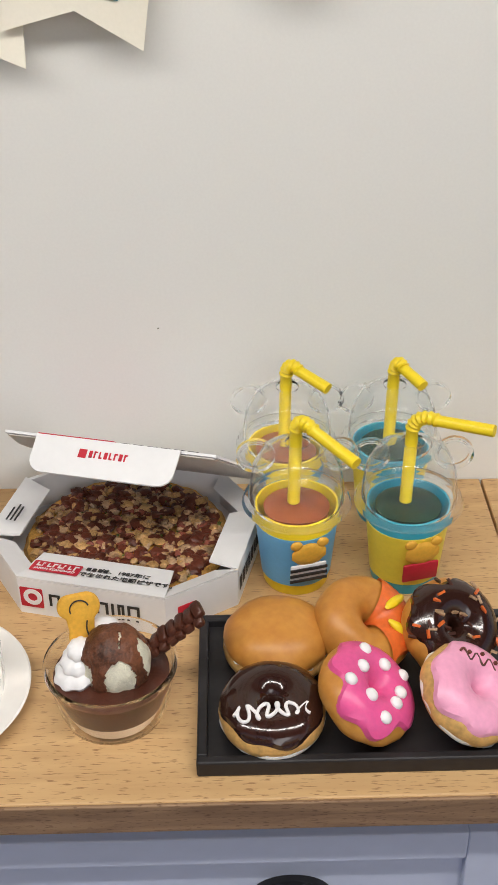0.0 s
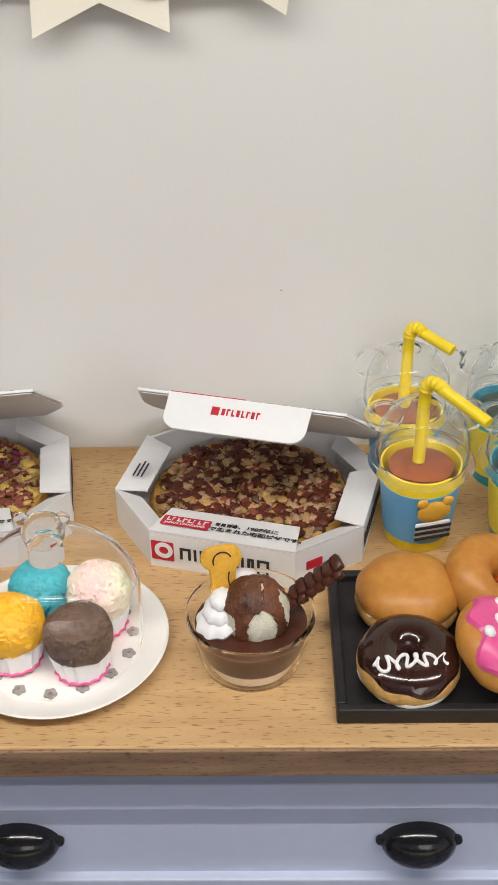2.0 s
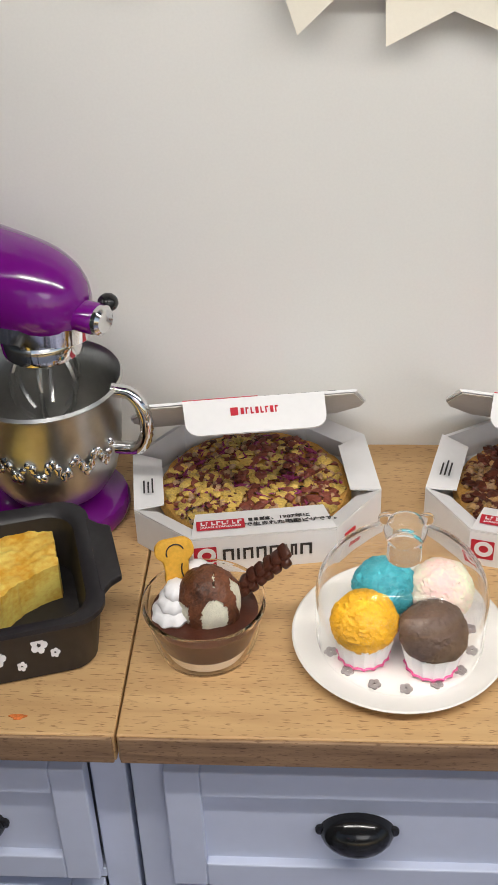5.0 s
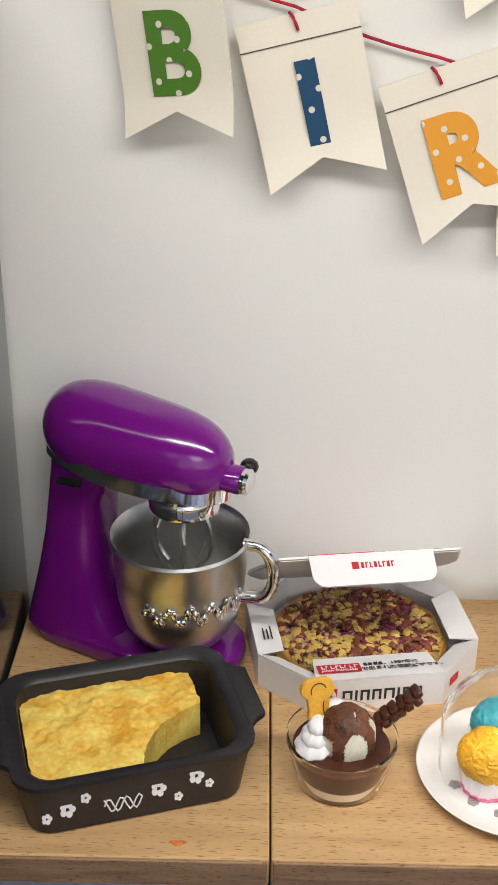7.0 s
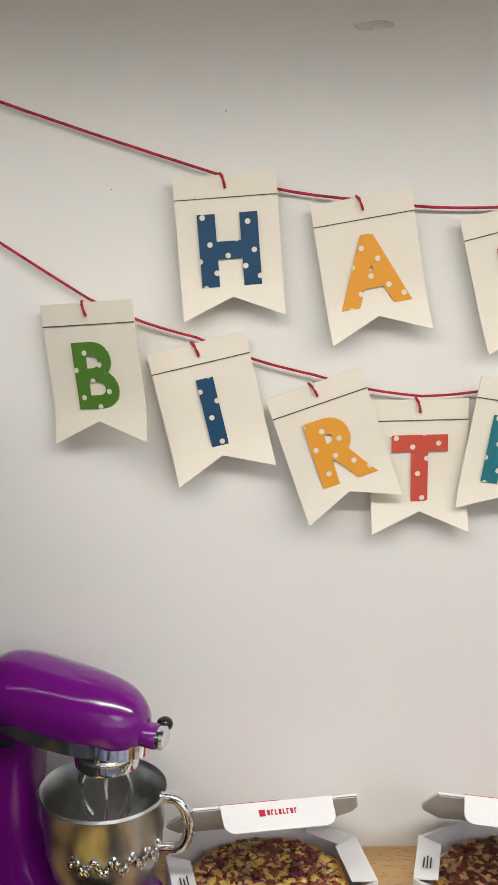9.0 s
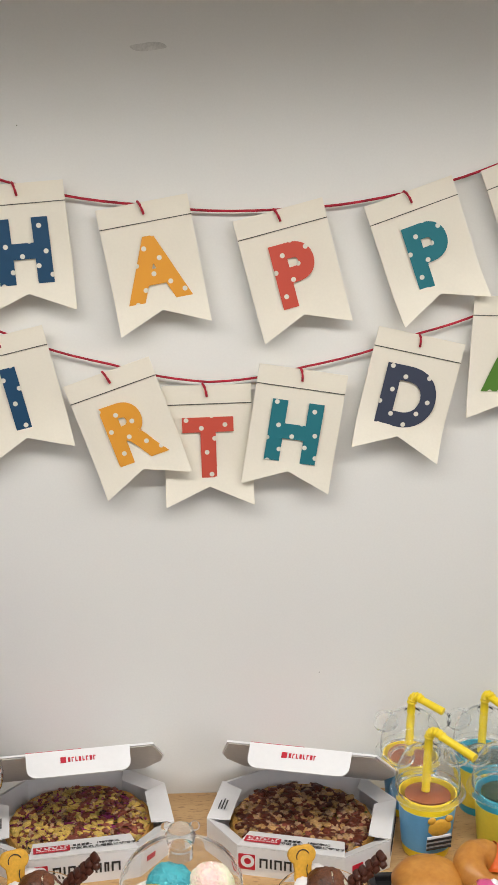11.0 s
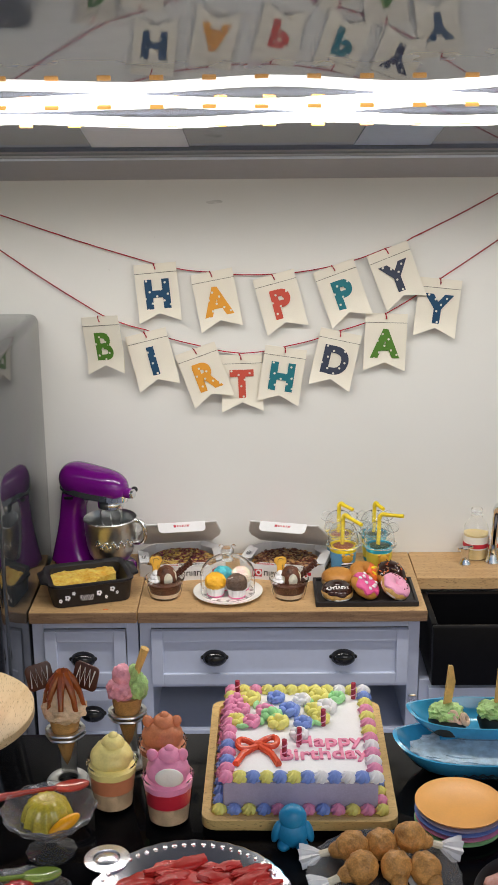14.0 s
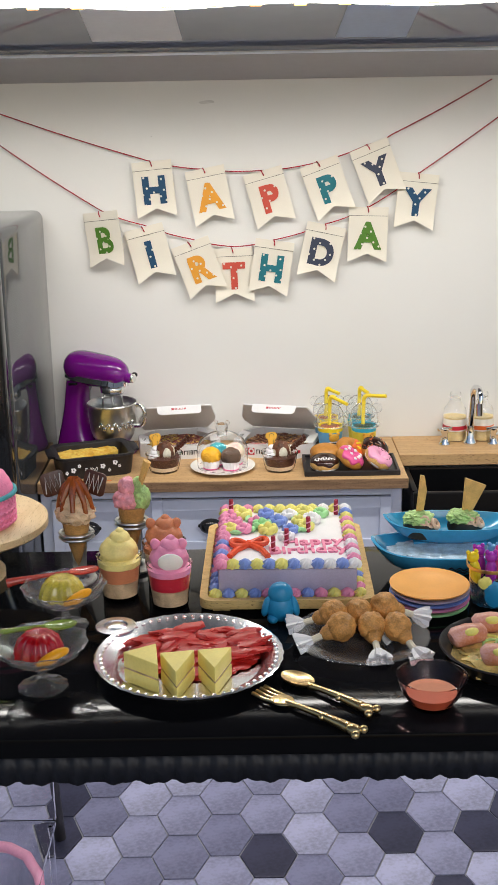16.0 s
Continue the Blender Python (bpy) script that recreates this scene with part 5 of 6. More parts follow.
part("lettering", words("Birthday", .0112, .0005, .0002), M_LETTER, cake, m=pose(.0100, -.0190, H + .0010, 0, 0, 3))
for x, y in ((-.028, .033), (.011, .006), (.026, .031), (-.0065, -.020), (.000, -.010)):
    c = part("candle", tube([(0, 0, 0), (0, 0, .0085)], .0011, 10), M_CANDLE, cake, m=pose(x, y, H))
    part("stripe", tube([(.0011 * math.cos(t), .0011 * math.sin(t), .0004 + t * .0005) for t in np.linspace(0, 15, 40)], .0003, 5), M_LPINK, c)

# ---- silver platter ----
sp = thing("silver_platter", tpose(-.0640, -.4315, TABLE), "round silver platter with a beaded rim and looped handle", "platter")
part("dish", lathe([(0, .0008), (.026, .0008), (.028, 0), (.030, 0), (.032, .0024), (.0385, .0056), (.0390, .0062), (.0382, .0066), (.0315, .0036), (.0295, .0018), (0, .0018)], 72, .006, 36), M_SILVER, sp)
for i in range(60):
    a = i * 2 * math.pi / 60
    part("bead", blob(.0011, .0011, .0008, 0, 1, 1), M_SILVER, sp, m=pose(.0362 * math.cos(a), .0362 * math.sin(a), .0058))
part("handle", moved(merge([lathe([(.0052, 0), (.0085, .0004), (.0088, .0012), (.0052, .0016), (.0052, 0)], 32)]), pose(-.0330, .0270, .0052)), M_SILVER, sp)
part("handle_boss", moved(blob(.0050, .0050, .0018, .05, 2, 3), pose(-.0330, .0270, .0056)), M_SILVER, sp)
me_ = thing("sliced_fruit", tpose(-.0630, -.4265, TABLE + .0019), "glossy red glazed strawberry slices on the silver platter", "fruit")
rnd = random.Random(4)
for i in range(30):
    x, y = rnd.uniform(-.024, .026), rnd.uniform(-.008, .020)
    if x * x + y * y > .0007:
        continue
    part("slice", blob(.0085, .0032, .0014, .3, 4, 3, i), M_STRAW, me_, m=pose(x, y, .0030 + .0016 * rnd.random(), rnd.uniform(-25, 25), rnd.uniform(-18, 18), rnd.uniform(10, 60)))
part("sauce", moved(blob(.0275, .0220, .0040, .25, 4, 5, 7, 0), pose(0, .002, 0)), M_STRAW, me_)
for i, (pa, pb, tip) in enumerate((((-.0880, -.4460), (-.0760, -.4390), (-.0740, -.4570)), ((-.0740, -.4470), (-.0610, -.4450), (-.0670, -.4630)), ((-.0600, -.4450), (-.0470, -.4430), (-.0530, -.4600)))):
    cx, cy = (pa[0] + pb[0] + tip[0]) / 3, (pa[1] + pb[1] + tip[1]) / 3
    w = thing("cheesecake_slice", pose(cx, cy, TABLE + .0020), "pale yellow layered cheesecake wedge on the silver platter", "cake slice", "cheesecake slices")
    tri = [(p[0] - cx, p[1] - cy) for p in (tip, pb, pa)]
    for nm, k, z0, z1, m in (("lower_layer", 1.0, 0, .0052, M_CHEESECAKE), ("filling", .97, .0052, .0060, M_CRUMB), ("upper_layer", 1.0, .0060, .0122, M_CHEESECAKE)):
        bm = prism([(px * k, py * k) for px, py in tri], z0, z1)
        bmesh.ops.bevel(bm, geom=bm.edges[:], offset=.0004, segments=2, profile=.5, affect='EDGES')
        part(nm, bm, m, w)


# ---- jelly bowls ----
def jelly_bowl(x, y, jm, label, turn):
    c = thing("dessert_glass", tpose(x, y, TABLE, 0, 0, turn) @ Matrix.Scale(.84, 4), label, "dessert glass", "jelly dessert glasses")
    part("glass", lathe([(0, 0), (.0115, 0), (.0118, .0008), (.006, .0016), (.0026, .0034), (.0022, .0095), (.0040, .0118), (.0130, .0150), (.0205, .0205), (.0222, .0240), (.0214, .0242), (.0195, .0212), (.0125, .0162), (0, .0140)], 56, .035, 12), M_FROST, c)
    part("jelly", moved(lathe([(0, 0), (.0118, 0), (.0112, .0030), (.0095, .0080), (.0060, .0110), (.0030, .0112), (.0012, .0100), (0, .0100)], 60, .07, 12), pose(-.0010, .002, .0165)), jm, c)
    part("orange_slice", moved(blob(.0085, .0032, .0030, .05, 2, 3, 2), pose(.0070, -.0085, .0195, 0, -22, 22)), M_MANDARIN, c)


jelly_bowl(-.1190, -.4460, M_JELLYR, "stemmed glass bowl of red jelly with orange slice", 0)
jelly_bowl(-.1180, -.3930, M_JELLYY, "stemmed glass bowl of yellow jelly with orange slice", 8)


def dessert_spoon(x, y, m, colour, turn):
    d = thing("dessert_spoon", tpose(x, y, TABLE + .0212, 0, -4, turn) @ Matrix.Scale(.84, 4), "translucent " + colour + " dessert spoon resting across a glass bowl", "spoon", "dessert spoons")
    part("stem", tube([(-.040, 0, -.0012), (-.036, 0, -.0006), (-.020, 0, .0004), (-.006, 0, .0004)], [.0026, .0022, .0012, .0012], 10), m, d)
    bm = blob(.0085, .0046, .0022, 0, 1, 4)
    for v in bm.verts:
        if v.co.z > 0:
            v.co.z = -.0012 * (1 - (v.co.x / .0085) ** 2 - (v.co.y / .0046) ** 2) + .0004
    part("spoon_bowl", moved(bm, pose(.0010, 0, .0006)), m, d)


dessert_spoon(-.1120, -.3810, mat("red_clear_candy", (.80, .10, .07), .15, var=.05, trans=.6, coat=.5), "red", 8)
dessert_spoon(-.1140, -.4350, mat("green_clear_candy", (.42, .58, .10), .15, var=.05, trans=.6, coat=.5), "green", 4)


def parfait(x, y, m1, topm, label, ears):
    g = thing("parfait_glass", tpose(x, y, TABLE), label, "parfait", "parfait glasses")
    part("tumbler", lathe([(0, 0), (.0080, 0), (.0083, .0008), (.0104, .0205), (.0108, .0215), (.0100, .0215), (.0079, .0022), (0, .0020)], 40), M_GLASS, g)
    part("biscuit_layer", lathe([(0, .0022), (.0078, .0022), (.0086, .0095), (0, .0098)], 32), M_CRUMB, g)
    part("fruit_layer", lathe([(0, .0098), (.0087, .0098), (.0094, .0165), (0, .0167)], 32), m1, g)
    part("cream_layer", lathe([(0, .0167), (.0095, .0167), (.0098, .0195), (.006, .0215), (0, .0215)], 32, .02, 9), topm, g)
    part("topping", merge([moved(blob(.0090, .0088, .0068, .08, 2, 4, 1), pose(0, 0, .0240)), moved(blob(.0050, .0050, .0042, .08, 2, 3, 2), pose(.0008, 0, .0295)), moved(blob(.0022, .0022, .0020, .05, 2, 2, 3), pose(.001, 0, .0330))]), topm, g)
    if ears:
        part("topping_swirl", merge([moved(blob(.0026, .0020, .0034, .05, 2, 2, s), pose(s * .0058, 0, .0300, 0, s * 25)) for s in (-1, 1)]), topm, g)
    return g


parfait(-.0980, -.3630, M_CORALC, M_BUTTER, "layered parfait in a clear tumbler with pale yellow cream", False)
g = parfait(-.0750, -.3730, M_RED, M_PPINK, "layered parfait in a clear tumbler with pink cream swirl", True)
part("topping_disc", moved(blob(.0058, .0014, .0042, 0, 1, 3), pose(.0012, -.0078, .0245)), M_CREAM, g)
parfait(-.0790, -.3470, M_CUSTARD, M_CORALC, "layered parfait in a clear tumbler with terracotta cream", True)


# ---- cones in stands ----
def cone_stand(x, y, label, which):
    s = thing("ice_cream_cone", tpose(x, y, TABLE) @ Matrix.Diagonal((.84, .84, .95, 1)), label, "ice cream cone", "cones in metal stands")
    part("foot", lathe([(.0050, 0), (.0108, 0), (.0110, .0010), (.0100, .0022), (.0060, .0026), (.0050, .0020), (.0050, 0)], 40), M_STEEL, s)
    strip = bmesh.new()
    rows_ = [[strip.verts.new((sx * wd, yy - .0006 * abs(sx), zz)) for sx in (-1, 0, 1)] for yy, zz, wd in ((.0060, .0018, .0042), (.0056, .0070, .0040), (.0060, .0130, .0042), (.0072, .0200, .0046), (.0088, .0262, .0050))]
    for ra, rb_ in zip(rows_, rows_[1:]):
        for q in (0, 1):
            strip.faces.new((ra[q], ra[q + 1], rb_[q + 1], rb_[q]))
    bmesh.ops.solidify(strip, geom=strip.faces[:], thickness=.0007)
    part("back_strip", strip, M_STEEL, s)
    for z in (.0250, .0272):
        part("ring", moved(lathe([(.0078, -.0006), (.0098, -.0006), (.0102, 0), (.0098, .0006), (.0078, .0006), (.0078, -.0006)], 60, .03, 6), pose(0, 0, z)), M_STEEL, s)
    part("cone", lathe([(0, .0085), (.0020, .0120), (.0062, .0250), (.0076, .0310), (.0080, .0350), (.0070, .0350), (0, .0330)], 28), M_WAFFLE, s)
    if which == 1:
        part("ice_cream", merge([moved(blob(.0112, .0108, .0062, .2, 3, 4, 1), pose(0, 0, .0375)), moved(blob(.0085, .0082, .0070, .15, 3, 4, 2), pose(0, 0, .0430)), moved(blob(.0050, .005, .0055, .1, 3, 3, 3), pose(0, 0, .0490))]), M_NOUGAT, s)
        tagged(part("caramel_sauce", merge([tube([(.0015 * math.cos(a), .0015 * math.sin(a), .0545), (.0055 * math.cos(a), .0055 * math.sin(a), .0510), (.0085 * math.cos(a), .0085 * math.sin(a), .0450), (.0100 * math.cos(a), .0100 * math.sin(a), .0385 + .002 * math.sin(3 * a))], [.0026, .0022, .0016, .0014], 8) for a in np.linspace(0, 6.283, 9)[:-1]]), M_CARAMEL, s), kind="stuff")
        for sx, rot in ((-1, 20), (1, -32)):
            c = part("chocolate_plaque", moved(prism(rrect(.0135, .0120, .0025), -.0007, .0007, .0003), pose(sx * .0118, .001, .0530, 80, sx * 12, rot * .6)), M_CHOC, s)
            part("icing_zigzag", moved(tube([(-.005 + q * .0014, (.0042 if q % 2 else -.0042), .0010) for q in range(8)], .0004, 6), pose(sx * .0118, .001, .0530, 80, sx * 12, rot * .6)), M_WHITE, c)
    else:
        part("strawberry_scoop", merge([moved(blob(.0078, .0080, .0062, .2, 3, 4, 5), pose(-.0026, 0, .0385)), moved(blob(.0055, .0056, .0056, .18, 3, 4, 6), pose(-.0020, 0, .0450))]), M_STRAWICE, s)
        part("pistachio_scoop", merge([moved(blob(.0060, .0066, .0068, .2, 3, 4, 7), pose(.0052, .001, .0390)), moved(blob(.0036, .0040, .0050, .18, 3, 3, 8), pose(.0040, .001, .0455))]), M_SUSHIGREEN, s)
        part("wafer_stick", tube([(.0045, 0, .0440), (.0105, 0, .0590)], [.0016, .0024], 10), M_WAFER, s)


cone_stand(-.1190, -.3450, "caramel nut ice cream cone with chocolate plaques in a stand", 1)
cone_stand(-.0950, -.3300, "strawberry and pistachio ice cream cone with wafer in a stand", 2)

# plain blue vinyl figurine, one mesh
tagged(part("figurine", merge([moved(blob(.0076, .0066, .0085, .02, 1, 4, 1), pose(0, 0, .0080)), moved(blob(.0066, .0060, .0062, .02, 1, 4, 2), pose(0, 0, .0155)), moved(blob(.0022, .0026, .0060, 0, 1, 3), pose(-.0076, -.001, .0085, 0, 15)), moved(blob(.0022, .0026, .0060, 0, 1, 3), pose(.0076, -.001, .0085, 0, -15)),
                              moved(blob(.0032, .0042, .0026, 0, 1, 3), pose(-.0042, -.0028, .0024)), moved(blob(.0032, .0042, .0026, 0, 1, 3), pose(.0042, -.0028, .0024))]), M_TOYBLUE, m=tpose(-.0270, -.3900, TABLE) @ Matrix.Diagonal((.84, .84, .84, 1))),
       "small rounded blue vinyl figurine beside the cake board", "figurine")

# ---- fried chicken ----
gp_ = thing("glass_plate", tpose(.0050, -.4140, TABLE), "clear ribbed glass plate under fried drumsticks", "plate")
part("dish", lathe([(0, 0), (.017, 0), (.018, .0008), (.0285, .0042), (.0292, .0050), (.0284, .0052), (.0178, .0018), (0, .0012)], 60, .01, 30), M_FROST, gp_)
for i, (x, y, z, a) in enumerate(((-.0095, -.0015, .0085, -172), (.0045, -.0020, .0085, -85), (.0155, -.0030, .0085, -62), (-.0120, .0120, .0085, 170), (.0010, .0125, .0085, -40), (.0125, .0150, .0105, 6))):
    d = thing("drumstick", tpose(.0050 + x * SMALL, -.4140 + y * SMALL, TABLE + z, 0, 22, a), "golden fried drumstick with a white paper frill", "chicken", "drumsticks on the glass plate")
    part("meat", merge([moved(blob(.0064, .0058, .0060, .12, 3, 4, i), pose(-.001, 0, 0)), moved(blob(.0040, .0032, .0034, .1, 3, 3, i + 9), pose(.0048, 0, 0))]), M_FRIED, d)
    part("bone", tube([(.007, 0, 0), (.0135, 0, 0)], .0015, 8), M_BONE, d)
    part("paper_frill", moved(lathe([(.0012, 0), (.0028, .0020), (.0048, .0055), (.0052, .0072), (.0044, .0074), (.0020, .0050), (0, .0040)], 36, .16, 9), pose(.0122, 0, 0, 0, 90)), M_WHITECARD, d)

# ---- stack of plates ----
for i, (m, nm) in enumerate(((M_PGREEN, "pale green"), (M_PPINK, "pink"), (M_PBLUE, "blue"), (M_LAV, "lilac"), (M_PLATEOR, "orange"))):
    p = thing("small_plate", tpose(.0380 + .0003 * (i % 2), -.3780, TABLE + .0021 * i), nm + " round plastic plate in a stack on the table", "plate", "stacked plates")
    part("dish", lathe([(0, 0), (.0125, 0), (.0130, .0005), (.0178, .0022), (.0182, .0030), (.0176, .0031), (.0130, .0015), (0, .0012)], 48), m, p)


# ---- sushi boats ----
def boat(x, y, z, lx, ly, h, m, label, turn):
    b = thing("boat_dish", tpose(x, y, z, 0, 0, turn), label, "serving dish", "boat dishes")
    bm = bmesh.new()
    rings = []
    for k, (s, zz) in enumerate(((.55, 0), (.80, h * .35), (.95, h * .8), (1.0, h), (.95, h), (.88, h * .8), (.72, h * .4), (.5, h * .18))):
        ring = []
        for a in np.linspace(0, 2 * math.pi, 48, endpoint=False):
            px = math.copysign(abs(math.cos(a)) ** .85, math.cos(a))
            lift = h * .28 * abs(math.cos(a)) ** 6 if zz > 0 else 0
            ring.append(bm.verts.new((lx * s * px * (1.06 if px > 0 else 1), ly * s * math.sin(a), zz + lift * (zz / h))))
        rings.append(ring)
    for a, c in zip(rings, rings[1:]):
        for j in range(48):
            bm.faces.new((a[j], a[(j + 1) % 48], c[(j + 1) % 48], c[j]))
    bm.faces.new(rings[0][::-1])
    bm.faces.new(rings[-1])
    bmesh.ops.recalc_face_normals(bm, faces=bm.faces[:])
    part("hull", bm, m, b)
    return b


b1 = boat(.0520, -.3360, TABLE, .0370, .0200, .0125, M_BOATBLUE2, "pale blue boat-shaped dish filled with ice chips", -3)
part("ice", moved(blob(.0300, .0155, .0035, .12, 6, 4, 1), pose(0, 0, .0085)), M_ICE, b1)
for r in range(2):
    part("wave_print", tube([(-.012 + q * .0010, -.0182 + .0004 * r - .00012 * abs(q - 14), .0070 + .0007 * math.sin(q * 1.6) - r * .0014) for q in range(28)], .0003, 6), M_NAVY, b1)
b2 = boat(.0550, -.3260, TABLE + .0118, .0330, .0150, .0095, M_BOATBLUE2, "blue boat-shaped dish holding rice balls", -3)
part("keel", box(-.018, .018, -.007, .007, -.0012, .0004, .0002), M_BOATBLUE2, b2)
for i, (x, y) in enumerate(((.0410, -.3290), (.0620, -.3280))):
    r = thing("rice_ball", tpose(x, y, TABLE + .0150), "dark wrapped rice ball with green salad, prawns and wafer", "sushi", "rice balls in the boat")
    part("seaweed_wrap", lathe([(0, 0), (.0075, 0), (.0088, .0040), (.0080, .0072), (0, .0074)], 28), M_NORI, r)
    part("salad", moved(blob(.0078, .0070, .0040, .25, 4, 4, i), pose(-.0010, 0, .0085)), M_SUSHIGREEN, r)
    for k in range(3):
        part("prawn", moved(ring_cake(.0020, .0011, 1, k), pose(.0010 + k * .0028, -.0050, .0088 - .0007 * k, 55, 0, k * 30)), M_PRAWN, r)
    if i == 0:
        part("wafer", prism([(-.0022, 0), (.0014, 0), (.0036, .0135), (.0020, .0215), (.0000, .0220)], -.0006, .0006, .0002), M_WAFER, r, m=pose(-.0005, .0010, .0090, 90, 0, 20))
    else:
        part("wafer", prism([(-.0022, 0), (.0020, 0), (.0105, .0150), (-.0010, .0200)], -.0006, .0006, .0002), M_WAFER, r, m=pose(.0005, .0010, .0090, 90, 0, 15))

# ---- toy cup, pan, sauce bowl ----
tc_ = thing("glass_cup", tpose(.0650, -.3780, TABLE), "clear printed cup holding small coloured toys", "cup")
part("tumbler", lathe([(0, 0), (.0088, 0), (.0092, .0008), (.0112, .0205), (.0106, .0205), (.0087, .0020), (0, .0016)], 40), M_GLASS, tc_)
part("rim_band", lathe([(.0113, .0196), (.0117, .0196), (.0118, .0212), (.0112, .0212), (.0113, .0196)], 40), M_GOLD, tc_)
part("print_shape", moved(blob(.0050, .0008, .0060, .2, 2, 3), pose(.0, -.0098, .0095)), M_TOYBLUE, tc_)
part("print_shape", moved(blob(.0030, .0008, .0030, .2, 2, 3), pose(-.005, -.0094, .0150)), M_PYEL, tc_)
for i, (x, y, m) in enumerate(((-.0070, -.002, M_YELLOW), (-.001, -.003, M_PURP), (.003, .002, M_PINK), (.006, -.002, M_GREENT), (.001, .006, M_BLUE), (-.004, .005, M_PURP))):
    t = thing("toy", tpose(.0650 + x * SMALL, -.3780 + y * SMALL, TABLE + .012, 0, x * 1500, 0), "small plain coloured plastic toy in the cup", "toy", "toys in the cup")
    part("body", merge([moved(blob(.0026, .0024, .0062, .05, 2, 3, i), pose(0, 0, .0060)), moved(blob(.0028, .0026, .0026, .05, 2, 3, i), pose(0, 0, .0128)), moved(blob(.001, .001, .0012, 0, 1, 2), pose(-.0018, 0, .0152)), moved(blob(.001, .001, .0012, 0, 1, 2), pose(.0018, 0, .0152))]), m, t)
pn = thing("frying_pan", tpose(.0610, -.4320, TABLE), "round black pan of noodles and rolled bacon", "pan")
part("pan_body", lathe([(0, 0), (.022, 0), (.0235, .0010), (.0275, .0075), (.0285, .0080), (.0280, .0086), (.0262, .0076), (.0225, .0020), (0, .0016)], 56), M_BLACKMAT, pn)
part("pan_handle", box(-.004, .004, -.0335, -.0265, .0060, .0080, .0006), M_STEEL, pn)
fd = thing("noodles", tpose(.0610, -.4320, TABLE + .0018), "yellow noodles with vegetables in the pan", "food")
part("noodle_heap", blob(.0232, .0232, .0062, .25, 6, 4, 3, 0), M_NOODLE, fd)
rnd = random.Random(9)
for i in range(26):
    a, r_ = rnd.uniform(0, 6.28), rnd.uniform(0, .018)
    part("strand", tube([(r_ * math.cos(a) + .004 * math.cos(q * .8 + i), r_ * math.sin(a) + .004 * math.sin(q * .8 + i), .0058 - r_ * r_ * 8 + .0006 * math.sin(q)) for q in range(7)], .0006, 6), (M_NOODLE, M_PYEL, M_SUSHIGREEN)[i % 3 if i % 5 else 2], fd)
for i, (x, y, a) in enumerate(((-.0160, .006, 20), (-.0060, -.0130, -15), (-.004, .0170, 0), (.010, -.004, 30))):
    s = thing("bacon_roll", tpose(.0610 + x * SMALL, -.4320 + y * SMALL, TABLE + .0095, 0, 0, a), "rolled bacon with cheese in the pan", "food", "bacon rolls")
    part("roll", tube([(-.0075, 0, -.0005), (-.006, 0, 0), (0, 0, .0006), (.006, 0, 0), (.0075, 0, -.0005)], [.0030, .0044, .0046, .0044, .0030], 16), M_SAUSAGE, s)
    part("cheese", moved(blob(.0034, .0020, .0018, .1, 2, 2), pose(0, -.0030, .0030)), M_PYEL, s)
rb = thing("sauce_bowl", tpose(.0260, -.4640, TABLE), "small clear red-tinted bowl of sauce", "bowl")
part("bowl", lathe([(0, 0), (.0075, 0), (.0080, .0006), (.0115, .0060), (.0138, .0125), (.0132, .0126), (.0108, .0062), (.0074, .0016), (0, .0014)], 44), glass("red_tint_glass", (.95, .62, .62), .05), rb)
part("sauce", lathe([(0, .0016), (.0076, .0018), (.0098, .0058), (.004, .0064), (0, .0062)], 36), M_CORALC, rb)


# ---- gold cutlery ----
def cutlery(name, tip, end, label):
    a, b = Vector(tip), Vector(end)
    ang = math.degrees(math.atan2(b.y - a.y, b.x - a.x))
    L = (b - a).length / SMALL
    c = thing(name, tpose(a.x, a.y, TABLE + .0013, 0, 0, ang), label, name, "gold cutlery")
    part("stem", tube([(.013, 0, .0004), (.018, 0, .0010), (L * .6, 0, .0012), (L - .004, 0, .0006)], [.0016, .0011, .0014, .0022], 10), M_GOLD, c)
    part("finial", merge([moved(blob(.0034, .0026, .0019, .08, 3, 3), pose(L - .002, 0, .0008)), moved(blob(.0018, .0018, .0016, 0, 1, 2), pose(L + .001, .0026, .0006)), moved(blob(.0018, .0018, .0016, 0, 1, 2), pose(L + .001, -.0026, .0006))]), M_GOLD, c)
    part("collar", merge([moved(blob(.0016, .0024, .0016, 0, 1, 2), pose(L * .66, 0, .0010))]), M_GOLD, c)
    if name == "spoon":
        bm = blob(.0078, .0050, .0024, 0, 1, 4)
        for v in bm.verts:
            if v.co.z > 0:
                v.co.z = -.0013 * (1 - (v.co.x / .0078) ** 2 - (v.co.y / .005) ** 2) + .0004
        part("bowl", moved(bm, pose(.0070, 0, .0016)), M_GOLD, c)
    else:
        part("head", moved(blob(.0050, .0044, .0009, 0, 1, 3), pose(.0105, 0, .0008)), M_GOLD, c)
        for k in range(4):
            part("tine", tube([(-.0015, -.0036 + k * .0024, .0012), (.004, -.0036 + k * .0024, .0006), (.009, -.0032 + k * .0021, .0008)], .0008, 8), M_GOLD, c)


cutlery("fork", (-.0360, -.4560, 0), (-.0030, -.4850, 0), "gold metal fork with a sculpted handle on the table")
cutlery("spoon", (-.0270, -.4430, 0), (.0030, -.4710, 0), "gold metal spoon with a sculpted handle on the table")

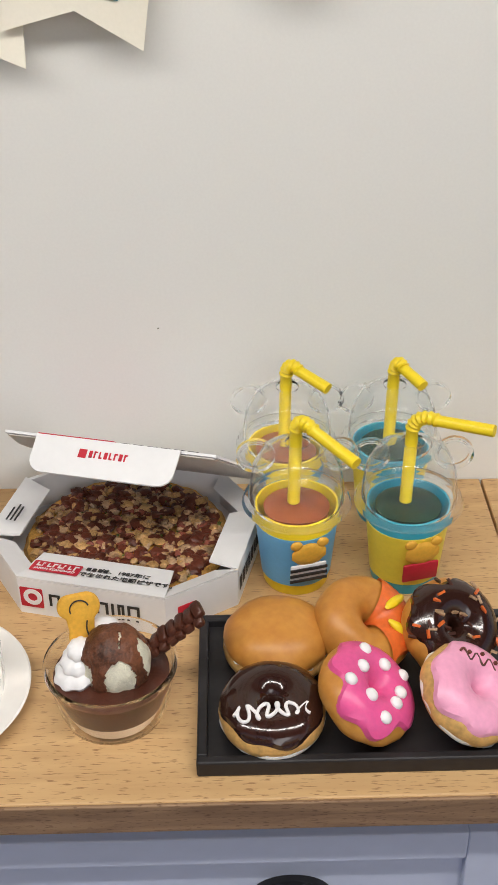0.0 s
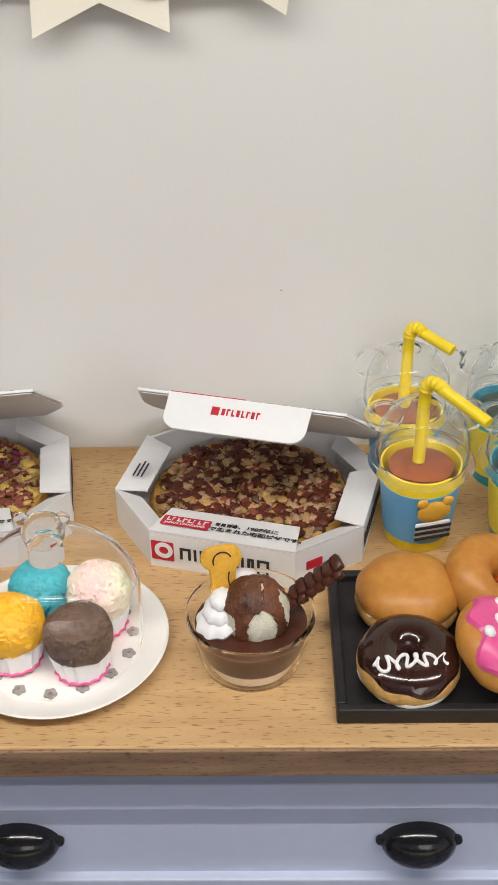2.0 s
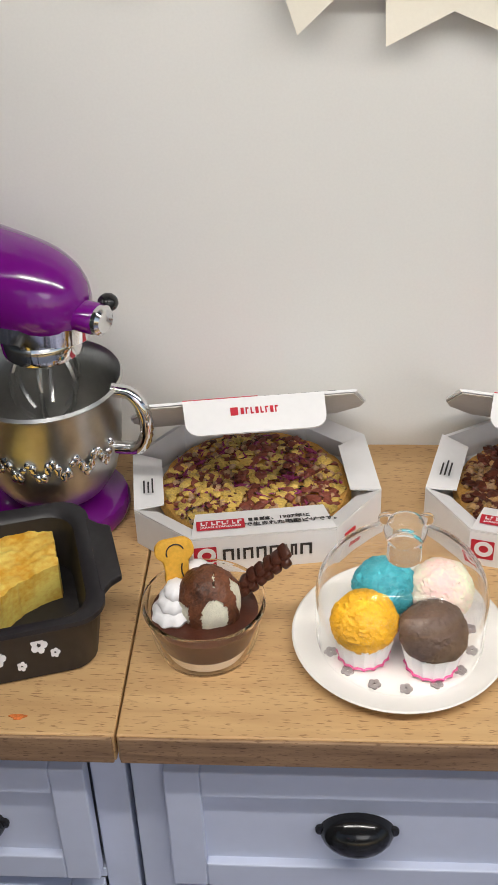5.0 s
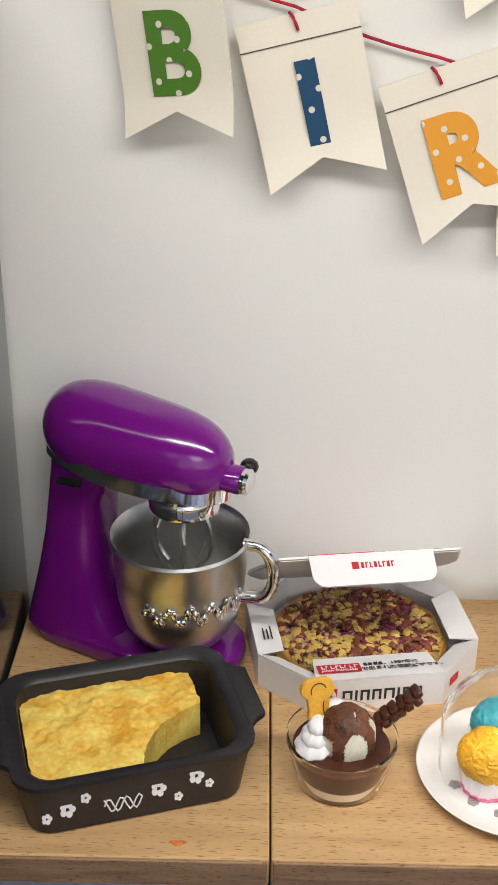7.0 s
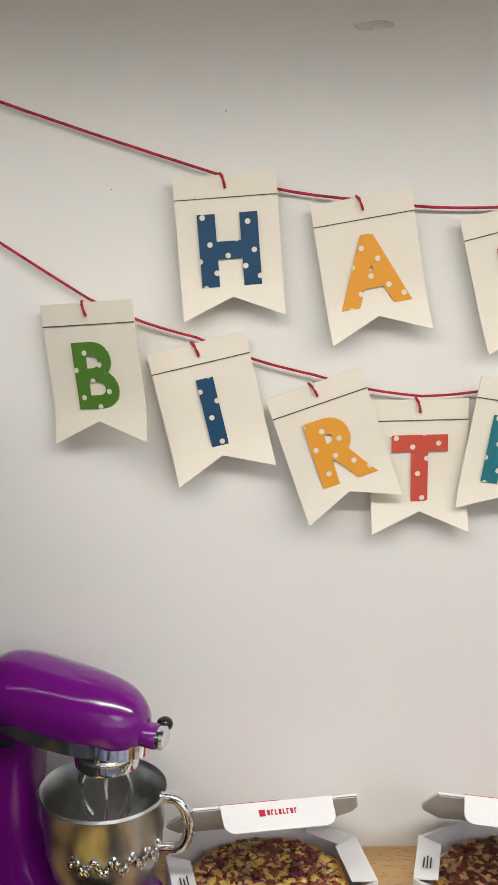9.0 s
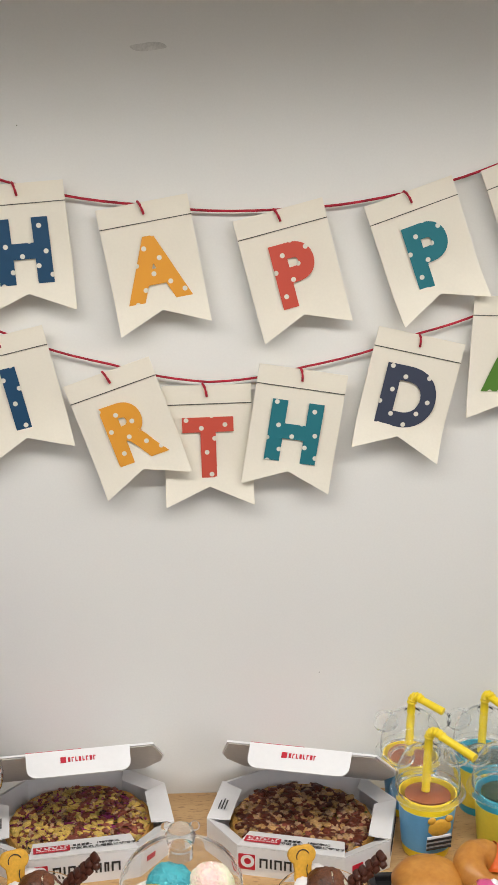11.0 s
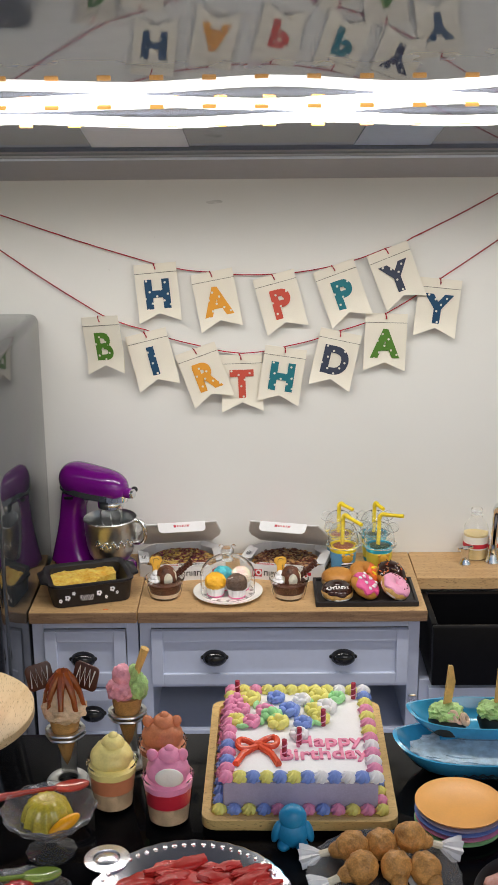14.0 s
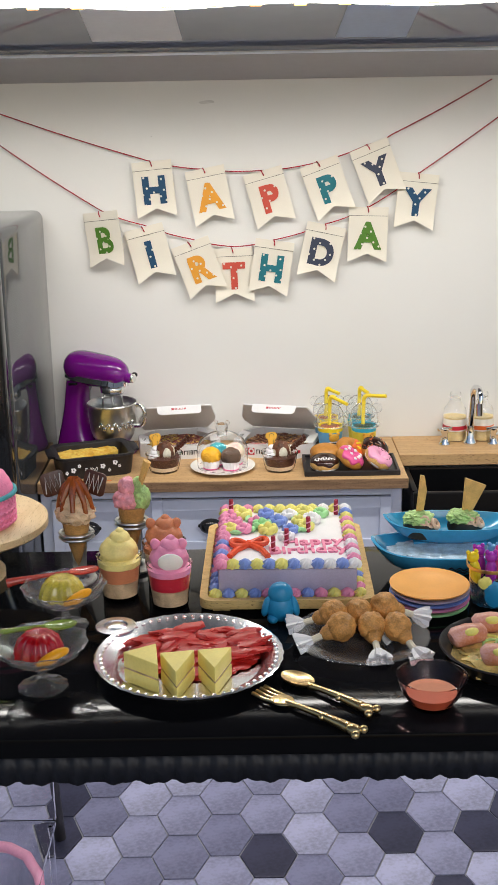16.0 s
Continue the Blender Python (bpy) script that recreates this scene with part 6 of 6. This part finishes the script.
# ---- wooden cake stand ----
ws = thing("cake_stand", tpose(-.1740, -.3370, TABLE), "pale wooden cake stand with a round top", "cake stand")
part("top", lathe([(0, .0250), (.0410, .0250), (.0425, .0262), (.0425, .0296), (.0410, .0308), (0, .0308)], 72), M_PINE, ws)
part("pedestal", lathe([(0, 0), (.020, 0), (.020, .003), (.008, .006), (.007, .022), (.012, .0250), (0, .0250)], 40), M_PINE, ws)
kc = thing("decorated_cake", tpose(-.1640, -.3460, TABLE + .0309), "pink knit-textured round cake with a turquoise band", "cake")
bm = lathe([(0, 0), (.0165, 0), (.0180, .002), (.0188, .010), (.0180, .019), (.0150, .025), (.008, .029), (0, .030)], 64)
part("icing", bm, M_KNIT, kc)
for r in range(7):
    z = .003 + r * .003
    rr = .0186 if r < 5 else .0176 - (r - 5) * .0012
    part("knit_row", tube([(rr * math.cos(a), rr * math.sin(a), z + .0006 * math.sin(a * 40)) for a in np.linspace(0, 2 * math.pi, 160)], .0007, 5), M_KNIT, kc)
part("band", tube([(.0190 * math.cos(a), .0190 * math.sin(a), .0165) for a in np.linspace(0, 2 * math.pi, 64)], .0012, 8), M_TEALICE, kc)

# ---- clear chair under the table ----
ch = thing("clear_chair", pose(-.1720, -.3450, FLOOR), "transparent acrylic chair with a bent pink rail", "chair")
part("seat", box(-.03, .028, -.025, .03, .052, .055, .001), M_GLASS, ch)
part("backrest", box(-.03, .028, .029, .032, .055, .115, .001), M_GLASS, ch)
for x, y in ((-.027, -.022), (.025, -.022), (-.027, .028), (.025, .028)):
    part("leg", box(x - .0015, x + .0015, y - .0015, y + .0015, 0, .052, .0004), M_GLASS, ch)
part("rail", tube([(.002, .004, .0585), (.010, .000, .0600), (.019, -.004, .0580), (.025, -.009, .0500), (.0265, -.014, .0370), (.025, -.018, .0200), (.0235, -.020, .0020)], .0028, 10), M_LPINK, ch)

# ---- hexagonal floor tiles ----
def tile_mat():
    m = mat("floor_tile", (.48, .48, .62), .34, var=.25, scale=110, bump=.08)
    nt = m.node_tree
    b = nt.nodes["Principled BSDF"]
    oi = nt.nodes.new("ShaderNodeObjectInfo")
    r = nt.nodes.new("ShaderNodeValToRGB")
    r.color_ramp.interpolation = 'CONSTANT'
    r.color_ramp.elements[0].color = (.12, .12, .16, 1)
    r.color_ramp.elements[1].position, r.color_ramp.elements[1].color = .16, (.50, .50, .60, 1)
    e = r.color_ramp.elements.new(.45)
    e.color = (.72, .72, .82, 1)
    e = r.color_ramp.elements.new(.75)
    e.color = (1.0, 1.0, 1.08, 1)
    mx_ = nt.nodes.new("ShaderNodeMix")
    mx_.data_type, mx_.blend_type = 'RGBA', 'MULTIPLY'
    mx_.inputs[0].default_value = 1
    old = b.inputs["Base Color"].links[0].from_socket
    nt.links.new(oi.outputs["Random"], r.inputs[0])
    nt.links.new(old, mx_.inputs[6])
    nt.links.new(r.outputs[0], mx_.inputs[7])
    nt.links.new(mx_.outputs[2], b.inputs["Base Color"])
    return m


floor_ob = bpy.data.objects["floor"]
HA, HB = .0163, .0197
tile0 = part("tile", prism([(-HA, 0), (-HA / 2, -HB), (HA / 2, -HB), (HA, 0), (HA / 2, HB), (-HA / 2, HB)], FLOOR - .0012, FLOOR, .0003), tile_mat(), floor_ob, smooth=False, m=pose(-.0828, -.2306, 0))
for i in range(-9, 14):
    for j in range(-6, 6):
        if (i, j) == (0, 0):
            continue
        y = -.2306 + j * .0404 + (.0202 if i % 2 else 0)
        if y > -.02:
            continue
        o = tile0.copy()
        scene.collection.objects.link(o)
        o.matrix_basis = pose(-.0828 + i * .0252, y, 0)
